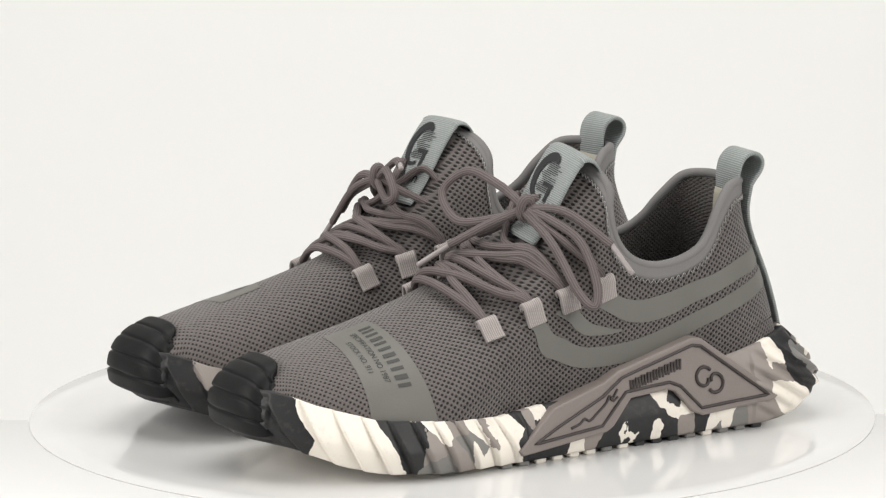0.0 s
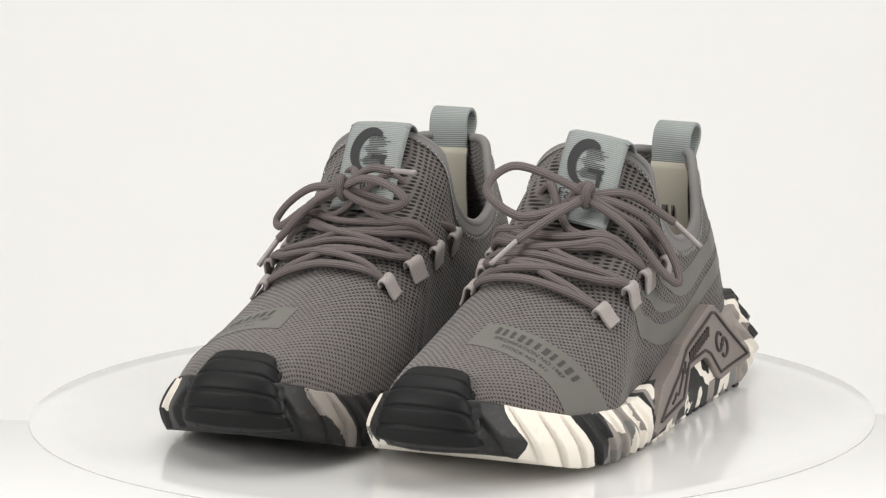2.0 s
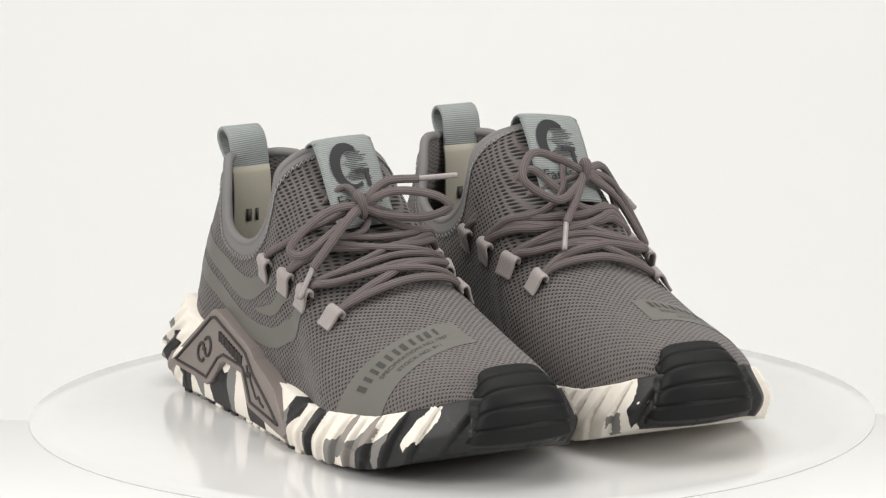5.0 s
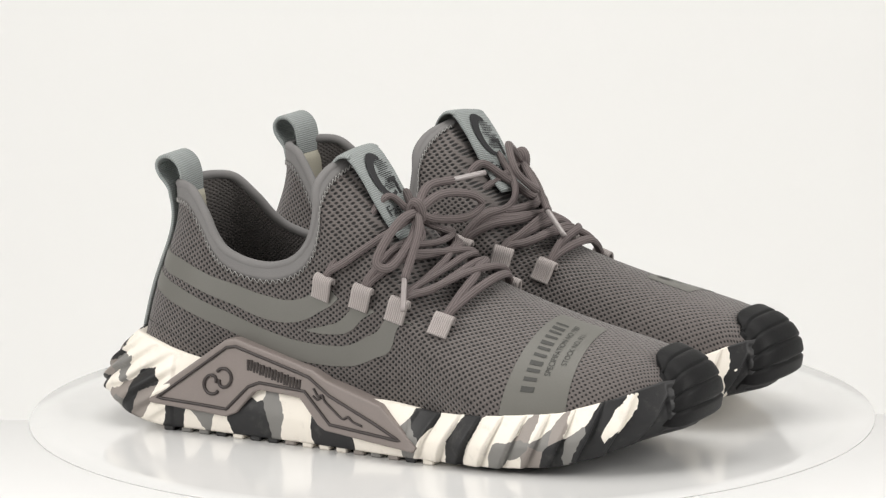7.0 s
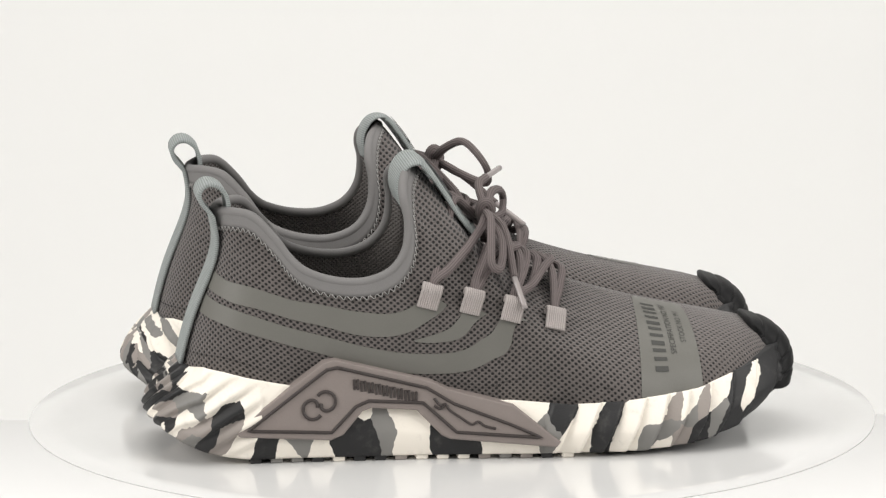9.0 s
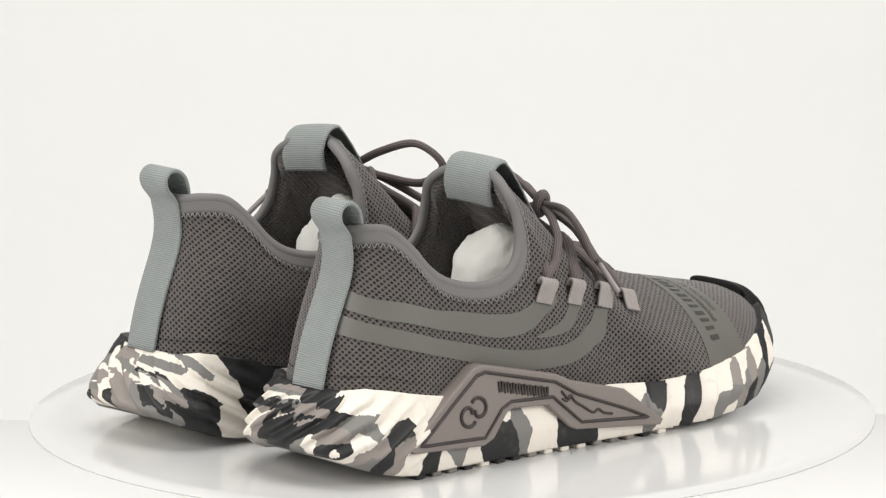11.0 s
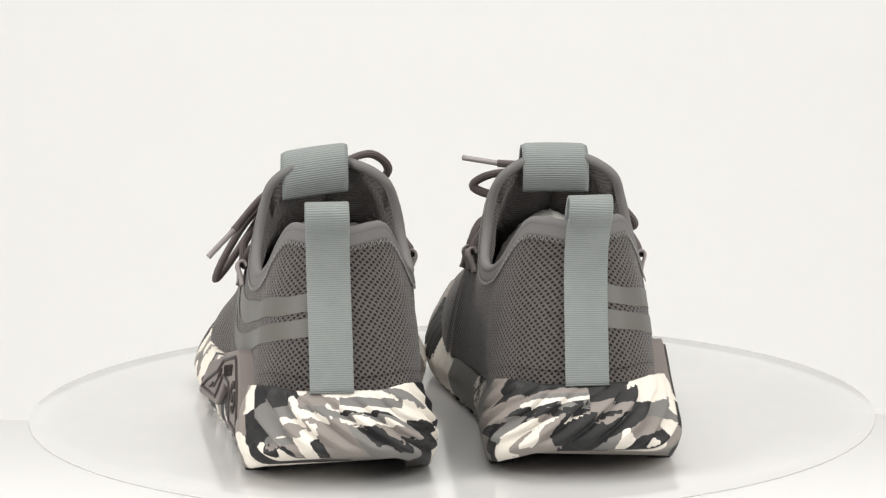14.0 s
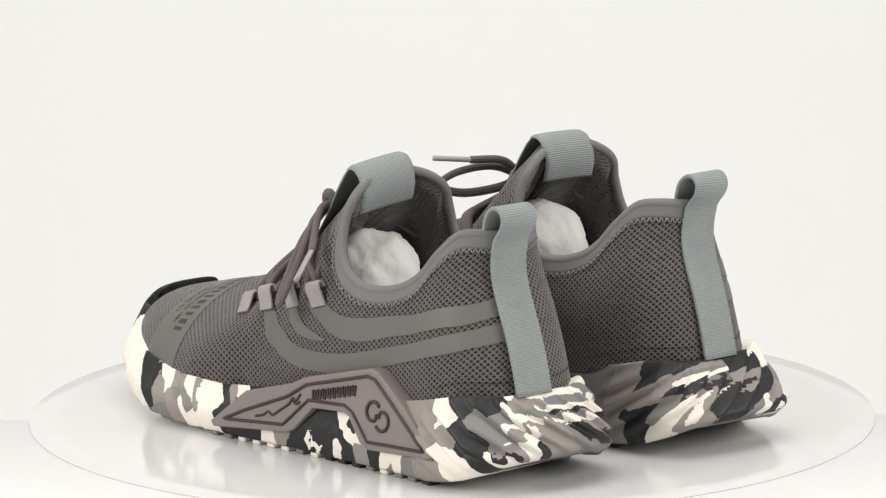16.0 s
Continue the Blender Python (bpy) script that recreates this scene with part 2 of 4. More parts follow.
def skin(s, v, outer=True):
    """A point of the upper: s from heel to toe, v from sole to top edge. Millimetres, outer side +y."""
    xb, zb, yl, ym, xt, zt, tl, tm, k = station(s)
    yb, yt = (yl, tl) if outer else (ym, tm)
    k = min(max(k, 0), 1)
    a = math.pi / 2 * v
    h = (1 - k) * v + k * math.sin(a) ** 0.92
    full = float(np.interp(s, (14, 15, 16, 17, 18, 20, 21, 22, 23, 24), (1.0, 1.2, 1.45, 1.75, 2.0, 2.0, 1.7, 1.4, 1.1, 0.85))) if outer else float(np.interp(s, (14, 15.5, 18, 20), (0.8, 1.05, 1.0, 0.75)))
    g = (1 - k) * (1 - v) + k * max(math.cos(a), 0) ** full
    if outer:
        g = g ** float(np.interp(s, (9, 11, 12.5, 16, 18), (1.0, 1.2, 1.4, 1.25, 1.0)))
    flare = (1 - k) * 0.06 * (yb if abs(yb) > 8 else 0) * math.sin(math.pi * v)
    waist = 5.6 * max(math.sin(math.pi * v**2.2), 0) ** 1.2 * max(0, 1 - s / 5.0)
    return np.array([xb + (xt - xb) * h + waist, yt + (yb - yt) * g + flare, zb + (zt - zb) * h])


def skin_normal(s, v, outer=True):
    s0, s1, v0, v1 = max(s - 0.05, 0), min(s + 0.05, 25.98), max(v - 0.01, 0), min(v + 0.01, 1)
    n = np.cross(skin(s1, v, outer) - skin(s0, v, outer), skin(s, v1, outer) - skin(s, v0, outer))
    n /= np.linalg.norm(n) + 1e-9
    return -n if outer else n


def v_at(s, z, outer):
    lo, hi = 0.0, 1.0
    for _ in range(12):
        mid = (lo + hi) / 2
        if skin(s, mid, outer)[2] < z:
            lo = mid
        else:
            hi = mid
    return lo


def by_xz(x, z, outer=True):
    """(s, v) of the skin seen from the side at x, z."""
    lo, hi = 0.0, 25.5
    for _ in range(16):
        mid = (lo + hi) / 2
        if skin(mid, v_at(mid, z, outer), outer)[0] < x:
            lo = mid
        else:
            hi = mid
    return lo, v_at(lo, z, outer)


def row_at(x, v, outer=True):
    """s at which the closed part of the skin has this x, at v."""
    lo, hi = 9.0, 26.0
    for _ in range(30):
        mid = (lo + hi) / 2
        if skin(mid, v, outer)[0] < x:
            lo = mid
        else:
            hi = mid
    return lo


# the sole: widest outline and heights, millimetres
OUTER = [(-20.5, 0), (-19.5, 16), (-15, 31), (-2, 42), (19, 46), (45, 47), (70, 49), (100, 51), (130, 55), (160, 59), (190, 62),
         (215, 61), (240, 55), (262, 43), (278, 26), (286, 10), (288, -6)]
INNER = [(-20.5, 0), (-19.5, -17), (-15, -32), (-2, -43), (19, -46), (45, -45), (70, -42), (100, -40), (130, -42), (160, -46), (190, -50),
         (215, -51), (240, -48), (262, -41), (278, -29), (286, -17), (288, -6)]


def sole_low(x):
    return float(np.interp(x, (-20, -10, 3, 15, 25, 205, 235, 250, 265, 278, 290), (14, 9.5, 5.6, 3.3, 2.4, 2.4, 4.5, 8, 13, 16.5, 16.5)))


def sole_top(x):
    return float(np.interp(x, (-17, 0, 12, 38, 64, 100, 146, 172, 198, 237, 263, 279, 288), (42.5, 44, 42.5, 37, 32, 28, 27, 24.5, 25.5, 29, 36, 42, 43)))


def outer_at(x):
    return float(np.interp(x, [p[0] for p in OUTER], [p[1] for p in OUTER]))


# ---------------------------------------------------------------- shoe parts
def build_upper(m, shoe):
    ss = np.concatenate([np.linspace(0, 3, 22)[:-1], np.linspace(3, 15, 73)[:-1], np.linspace(15, 26, 78)])
    vs = np.linspace(0, 1, 30)
    mesh = bmesh.new()
    inner_mesh = bmesh.new()
    for outer in (True, False):
        rows, uvs, grid = [], [], []
        for s in ss:
            pts = np.array([skin(s, v, outer) for v in vs])
            rows.append([Vector((p[0], p[1] * m, p[2])) / 1000 for p in pts])
            grid.append(pts)
        G = np.array(grid)
        i0, i1 = int(np.argmin(abs(ss - 5))), int(np.argmin(abs(ss - 22)))
        step = np.linalg.norm(np.diff(G[:, :, :2], axis=0), axis=2)
        # length of the upright section at each x, from the sole up; past the instep it counts from the ridge
        bins = np.linspace(-4, 279, 284)
        cut = np.stack([np.stack([np.interp(bins, np.maximum.accumulate(G[:, k, 0]) + np.arange(len(ss)) * 1e-6, G[:, k, c]) for c in (1, 2)], 1)
                        for k in range(len(vs))])
        soft = np.ones(17) / 17
        cut = np.stack([np.stack([np.convolve(np.pad(cut[k, :, c], 8, mode="edge"), soft, "valid") for c in (0, 1)], 1) for k in range(len(vs))])
        girth = np.concatenate([np.zeros((1, len(bins))), np.cumsum(np.linalg.norm(np.diff(cut, axis=0), axis=2), axis=0)])
        girth = girth[-1][np.maximum(np.arange(len(bins)), 174)] - girth
        for i in range(len(ss)):
            U = G[i, :, 0].copy()
            if i < i0:
                U = G[i0, :, 0] - step[i:i0].sum(0)
            elif i > i1:
                U = G[i1, :, 0] + step[i1:i].sum(0)
            W = np.array([np.interp(x, bins, girth[k]) for k, x in enumerate(G[i, :, 0])])
            front = np.clip((G[i, :, 0] - 135) / 40, 0, 1)
            W = front * W + (1 - front) * (girth[0][174] - 1.12 * (G[i, :, 2] - np.interp(G[i, :, 0], FOOT_X, FOOT_Z)))
            uvs.append([(a / 1000, (b if outer else -b) / 1000) for a, b in zip(U, W)])
        sheet(mesh, rows, uvs)
        rows, uvs = [], []
        for s in ss[ss <= 19]:
            pad = 4.5 * min(1, max(0, (s - 8.5) / 1.5))
            pts = [skin(s, v, outer) - (2.6 + pad * min(1, (1 - v) * 7)) * skin_normal(s, v, outer) * np.array([1, 1, 0.6]) for v in vs]
            rows.append([Vector((p[0], p[1] * m, p[2])) / 1000 for p in pts])
            uvs.append([(p[0] / 1000, p[2] / 1000) for p in pts])
        sheet(inner_mesh, rows, uvs)
    bmesh.ops.remove_doubles(mesh, verts=mesh.verts, dist=0.00005)
    up = part("upper", mesh, M_KNIT, shoe, "taupe-grey open knit mesh upper")
    part("lining", inner_mesh, M_LINING, shoe, "dark grey knitted lining")
    # padded binding round the collar and over the tongue's edge
    edge = []
    for outer in (True, False):
        run = []
        for s in np.linspace(0, 14.95, 110):
            p = skin(s, 1.0, outer) - 1.2 * skin_normal(s, 0.97, outer)
            run.append(Vector((p[0], p[1] * m, p[2])) / 1000)
        edge.append(run)
    loop = edge[0] + edge[1][::-1][1:-1]
    mesh = bmesh.new()
    tube(mesh, loop, 0.0023, 10, 1.0, None, True)
    part("collar_binding", mesh, M_BIND, shoe, "smooth grey collar binding")
    # flat band of the binding below the rim
    for outer in (True, False):
        mesh = bmesh.new()
        rows = []
        for s in np.linspace(0.0, 14.9, 120):
            xb, zb, yl, ym, xt, zt, *_ = station(s)
            L = np.linalg.norm(skin(s, 1, outer) - skin(s, 0.8, outer)) / 0.2
            row = []
            for q in (0.0, 2.5, 5.0, 6.8, 7.0):
                v = max(1 - q / L, 0)
                p = skin(s, v, outer) + skin_normal(s, min(v, 0.98), outer) * (0.6 if q < 6.9 else -0.3)
                row.append(Vector((p[0], p[1] * m, p[2])) / 1000)
            rows.append(row)
        sheet(mesh, rows)
        part("collar_band", mesh, M_BIND, shoe, "smooth grey collar facing")
        mesh = bmesh.new()
        k = 0
        for s in np.linspace(0.6, 14.7, 118):
            L = np.linalg.norm(skin(s, 1, outer) - skin(s, 0.8, outer)) / 0.2
            a, b = (6.6, 8.6) if k % 2 else (8.6, 6.6)
            pa = skin(s, 1 - a / L, outer) + skin_normal(s, 1 - a / L, outer) * 0.85
            s2 = s + 0.10
            pb = skin(s2, 1 - b / L, outer) + skin_normal(s2, 1 - b / L, outer) * 0.85
            tube(mesh, [Vector((p[0], p[1] * m, p[2])) / 1000 for p in (pa, pb)], 0.00022, 5)
            k += 1
        tagged(part("stitching", mesh, M_THREAD, shoe, "pale zigzag stitching"), kind="stuff")
    return up


def girth_of(x, y):
    """Way round the sole from the heel's middle, millimetres, the outer side positive."""
    way = np.interp(x, (-20, -17, -8, 4, 20, 300), (0, 16, 32, 44, 60, 340))
    return np.where(x < -14, y, np.where(y > 0, way, -way))


# where each colour was poured: way round the sole and height, millimetres
LEFT_CREAM = ((-314, 29), (-307, 20), (-307, 28), (-301, 25), (-297, 18), (-255, 6), (-192, 2), (-55, 12), (-53, 26), (-45, 41), (-39, 30), (-36, 42), (-33, 32), (-28, 36), (-23, 32), (-9, 32), (16, 20), (16, 27), (23, 14), (28, 33), (34, 40), (39, 9), (48, 16), (56, 33), (86, 6), (91, 7), (108, 16), (117, 18), (122, 22), (124, 10), (139, 9), (174, 5), (193, 24), (207, 20), (212, 9), (220, 18), (222, 7), (226, 19), (230, 12), (246, 24), (277, 22), (285, 18), (293, 24), (296, 16), (302, 28))
LEFT_BLACK = ((120, 8), (130, 13), (139, 9), (186, 4), (196, 6), (-323, 29), (-313, 22), (-182, 19), (-142, 17), (-126, 27), (-64, 19), (-61, 37), (-38, 25), (-33, 16), (-28, 34), (-25, 22), (-14, 25), (9, 19), (23, 18), (30, 14), (39, 39), (40, 25), (46, 26), (48, 39), (101, 11), (117, 20), (123, 11), (128, 16), (134, 15), (139, 17), (149, 19), (156, 2), (179, 8), (182, 24), (188, 11), (191, 20), (200, 12), (204, 24), (255, 18), (268, 23), (310, 26))
LEFT_GREY = ((-302, 19), (-40, 40), (-33, 38), (-27, 31), (-23, 15), (-12, 22), (26, 23), (28, 35), (33, 34), (40, 33), (80, 2), (90, 4), (227, 14), (233, 14), (245, 4))
LEFT_TAUPE = ((-200, 20), (-167, 25), (-152, 11), (-25, 24), (-5, 21), (5, 19), (22, 29), (23, 19), (34, 39), (53, 27), (65, 6), (65, 32), (108, 9), (162, 9), (199, 25), (221, 18), (237, 10), (239, 25), (253, 17))
RIGHT_CREAM = ((-251, 7), (-214, 20), (-31, 37), (-29, 20), (-23, 27), (15, 19), (29, 15), (37, 37), (38, 21), (43, 41), (44, 26), (56, 35), (61, 11), (68, 33), (82, 5), (98, 3), (113, 25), (132, 22), (137, 15), (143, 8), (180, 9), (193, 5), (195, 24), (214, 11), (216, 4), (222, 23), (238, 12), (239, 5), (241, 21), (248, 23), (255, 4), (255, 22), (269, 23), (283, 24), (300, 25))
RIGHT_BLACK = ((-318, 29), (-313, 28), (-307, 29), (-304, 22), (-281, 27), (-255, 16), (-46, 18), (-42, 40), (-37, 41), (-29, 35), (-25, 31), (-15, 23), (-6, 26), (-1, 19), (5, 24), (10, 25), (23, 17), (23, 29), (32, 31), (33, 38), (46, 12), (53, 23), (72, 10), (106, 9), (112, 17), (116, 11), (152, 9), (161, 9), (209, 21), (226, 9), (231, 19), (274, 12), (289, 17), (293, 25), (304, 20), (316, 23))
RIGHT_GREY = ((-190, 8), (-79, 18), (-74, 29), (-34, 24), (-33, 39), (-28, 36), (9, 17), (32, 28), (36, 11), (42, 25), (86, 10), (128, 18), (200, 11), (248, 8), (257, 12), (270, 17), (283, 17))
RIGHT_TAUPE = ((-302, 29), (-294, 29), (-65, 6), (-60, 29), (-43, 28), (-35, 40), (-25, 30), (-22, 17), (-20, 24), (9, 29), (22, 24), (27, 34), (28, 25), (35, 15), (41, 17), (53, 14), (261, 20), (264, 8), (275, 20))
POURS = {1: (LEFT_CREAM, LEFT_BLACK, LEFT_GREY, LEFT_TAUPE), -1: (RIGHT_CREAM, RIGHT_BLACK, RIGHT_GREY, RIGHT_TAUPE)}


def pour_colours(me, m):
    """Stores for each vertex of the sole its distance from the nearest pour of each colour."""
    n = len(me.vertices)
    co = np.empty(n * 3)
    me.vertices.foreach_get("co", co)
    co = co.reshape(-1, 3) * 1000
    g, z = girth_of(co[:, 0], co[:, 1] * m), co[:, 2]
    heel = co[:, 0] < 22
    lean = 0.65 * np.clip((32 - co[:, 0]) / 22, 0, 1) + np.where(co[:, 0] > 140, 0.45 * np.sign(g), 0.0)
    out = np.ones((n, 4))
    for k, spots in enumerate(POURS[m]):
        for a, b in spots:
            du, dz = (g - a - lean * (z - b)) * np.where(heel, 0.88, 1.0), (z - b) * 0.72
            out[:, k] = np.minimum(out[:, k], np.hypot(du, dz) / 40)
    out[:, 1] = np.where(co[:, 0] > 262, out[:, 1] * np.clip((275 - co[:, 0]) / 13, 0, 1), out[:, 1])
    at = me.attributes.new("pour", "FLOAT_COLOR", "POINT")
    at.data.foreach_set("color", out.ravel())


def build_sole(m, shoe):
    """The moulded sole, ribbed at heel and forefoot, with lugs below."""
    N = 460
    lat, med = spline(OUTER, N), spline(INNER, N)
    loop = [(x, y) for x, y in lat] + [(x, y) for x, y in med[::-1][1:-1]]
    P = np.array(loop)
    Tn = np.roll(P, -1, 0) - np.roll(P, 1, 0)
    Tn /= np.linalg.norm(Tn, axis=1)[:, None]
    Nn = np.stack([Tn[:, 1], -Tn[:, 0]], 1)
    if (Nn[N // 2] @ np.array([0, 1])) < 0:
        Nn = -Nn
    arc = np.concatenate([[0], np.cumsum(np.linalg.norm(np.diff(P, axis=0), axis=1))])
    levels = np.linspace(0, 1, 30)
    mesh = bmesh.new()
    rows = []
    for i in range(len(P)):
        x, y = P[i]
        heel, toe = max(0, min(1, (22 - x) / 34)), max(0, min(1, (x - 255) / 30))
        row = []
        for h in levels:
            bottom_in = 3 + 2.5 * heel + 7 * toe
            top_in = 7 + 10.5 * heel - 3 * toe
            c = 0.42 - 0.24 * heel
            off = -bottom_in * ((c - h) / c) ** 1.7 if h < c else -top_in * ((h - c) / (1 - c)) ** 1.5
            # slanted ribs at heel and forefoot
            side = 1 if i < N else -1
            z = sole_low(x) + (sole_top(x) - sole_low(x)) * h
            if x < 34:
                girth = y if x < 0 else y + side * (x * 0.8)
                ph = (girth * 0.75 - z * 1.15) / 10.0
                amp = 4.2 * min(1, (34 - x) / 12)
                f = ph - math.floor(ph)
                rib = min(1.0, f / 0.72) ** 0.8 if f < 0.72 else max(0.0, 1 - (f - 0.72) / 0.28)
                off += amp * (rib - 0.8) * max(0, math.sin(math.pi * (h * 0.98 + 0.01))) ** 0.8
            elif x > 279:
                f = z / 5.2 - math.floor(z / 5.2)
                off -= 1.1 * max(0, 1 - abs(f - 0.5) / 0.2)
            elif x > 158:
                ph = (x - 0.45 * z) / 11.0
                amp = 3.0 * min(1, (x - 158) / 15)
                f = ph - math.floor(ph)
                step = f / 0.84 if f < 0.84 else (1 - f) / 0.16
                off += (amp * (step - 0.72) - 0.5 * amp * max(0, 1 - abs(f - 0.96) / 0.08)) * max(0, math.sin(math.pi * (h * 0.86 + 0.12))) ** 0.4
            if 30 <= x <= 160 and side > 0:
                off -= 1.5 * math.sin(math.pi * h)
            row.append(Vector(((x + Nn[i, 0] * off), (y + Nn[i, 1] * off) * m, z)) / 1000)
        rows.append(row)
    V = sheet(mesh, rows, None, True)
    mesh.faces.new([r[0] for r in V])
    # upper ledge that meets the knit
    inner = [mesh.verts.new(Vector((P[i, 0] + Nn[i, 0] * -21, (P[i, 1] + Nn[i, 1] * -21) * m, sole_top(P[i, 0]) - 3)) / 1000) for i in range(len(P))]
    for i in range(len(P)):
        k = (i + 1) % len(P)
        mesh.faces.new((V[i][-1], V[k][-1], inner[k], inner[i]))
    sole = part("sole", mesh, M_CAMO, shoe, "moulded rubber sole in cream, black and grey camouflage with a black toe")
    # lugs along both edges
    pour_colours(sole.data, m)
    b = bmesh.new()
    bmesh.ops.create_cube(b, size=1.0, matrix=Matrix.Diagonal((0.0056, 0.011, 0.0062, 1)))
    bmesh.ops.bevel(b, geom=b.edges[:], offset=0.0006, segments=1, affect="EDGES")
    lug_me = bpy.data.meshes.new("lug")
    b.to_mesh(lug_me)
    b.free()
    lug_me.materials.append(M_LUG)
    for side, line in ((1, OUTER), (-1, INNER)):
        xs = np.arange(27, 172, 9.6)
        for n, x in enumerate(xs):
            y = float(np.interp(x, [p[0] for p in line], [p[1] for p in line])) - side * 9.2
            lug = new("tread_lug", lug_me)
            lug.parent = sole
            lug.location = Vector((x, y * m, 3.1)) / 1000
    return sole


def build_toe_cap(m, shoe):
    """Five moulded ridges that wrap the toe, proud of the knit."""
    ground = np.array([skin(a, v, o) for o in (True, False) for a in np.linspace(19, 26, 70) for v in np.linspace(0, 1, 40)])
    level = np.linspace(0, 1, 76)
    nose = spline([(285.5, 21), (288, 32), (285.5, 42), (277.5, 49.3), (264.5, 53.2)], 76)
    rows = []
    for u in np.linspace(-1, 1, 49):
        q, row = abs(u), []
        bend = math.cos(math.pi / 2 * q) ** 0.55
        for k, v in enumerate(level):
            xs, ys, zs = 274.5 - 4 * v, 26 - 9.5 * v**1.3, 21 + 27 * v
            x, z = xs + (nose[k][0] - xs) * bend, nose[k][1] + (zs - nose[k][1]) * q**2.6
            y = -2.0 + math.copysign(ys * math.sin(math.pi / 2 * q) ** 0.9, u)
            f = (v * 5.0) % 1.0
            ridge = 1.5 * min(1.0, min(f, 1 - f) / 0.16) ** 0.6 - 0.7
            if v > 0.7:
                d = np.hypot(ground[:, 0] - x, ground[:, 1] - y)
                z = max(z, float(ground[np.argsort(d)[:4], 2].mean()) + 1.3)
            flat = 1 - v**3
            out = Vector((bend + 0.15, math.copysign(q**2, u), 0)).normalized() * flat + Vector((0, 0, 1 - flat))
            row.append(Vector((x + out.x * ridge, (y + out.y * ridge) * m, z + out.z * ridge)) / 1000)
        row.append(row[-1] + Vector((0.0004, 0, -0.0045)))
        rows.append(row)
    for end in (0, -1):
        lip = [p + Vector((-0.0025, 0, -0.003)) for p in rows[end]]
        rows.insert(0, lip) if end == 0 else rows.append(lip)
    mesh = bmesh.new()
    sheet(mesh, rows)
    part("toe_cap", mesh, M_RUBBER, shoe, "ribbed black rubber toe cap")


def on_skin(s, v, outer, m, lift):
    p = skin(s, v, outer) + skin_normal(s, v, outer) * lift
    return Vector((p[0], p[1] * m, p[2])) / 1000


def build_stripes(m, shoe):
    """Smooth printed bands that sweep from the heel to the eyelets."""
    bands = [
        [((2, 88.5), (0, 79.5)), ((14.5, 84), (13, 75.5)), ((22, 81.5), (21, 72.5)), ((34, 78.5), (34, 69.5)), ((56, 73), (56, 63.5)), ((76, 69), (77, 58)), ((92, 68), (95, 58)), ((103, 72), (108, 64)), ((109, 77), (117, 71))],
        [((0, 77), (-2, 68)), ((12, 72.5), (11, 64)), ((21, 69.5), (20, 61)), ((34, 65.5), (34, 57)), ((56, 59), (56, 50.5)), ((80, 52.5), (80, 43.5)), ((105, 49), (106, 39.5)), ((124, 50), (130, 41.5)), ((136, 56), (146, 50.5)), ((143, 64), (156, 61.5))],
        [((101, 55.5), (102, 54.5)), ((110, 57.5), (113, 54)), ((120, 62), (125, 57)), ((126, 70), (136, 66))]]
    for band in bands:
        edges = []
        for side in (0, 1):
            keys = []
            for n, b in enumerate(band):
                if b[side][0] < 5:
                    z0, z1 = skin(0.3, 0)[2], skin(0.3, 1)[2]
                    keys.append((0.3, (b[side][1] - z0) / (z1 - z0)))
                else:
                    keys.append(by_xz(*b[side]))
            edges.append(spline(keys, 70))
        rows = []
        for p, q in zip(*edges):
            rows.append([on_skin(*(p + (q - p) * w), True, m, 0.32) for w in np.linspace(0, 1, 8)])
        mesh = bmesh.new()
        sheet(mesh, rows)
        part("printed_stripe", mesh, M_FILM, shoe, "smooth olive-grey printed stripe")


def panel_point(a, x, m, lift):
    """a: 0 on the inner side of the ridge, 1 at the sole on the outer side."""
    q = a * 1.01 - 0.01
    if q < 0:
        v, outer = 1 + q * 1.6, False
    else:
        v, outer = 1 - q * 0.95, True
    s = row_at(x, v, outer)
    return on_skin(s, v, outer, m, lift)


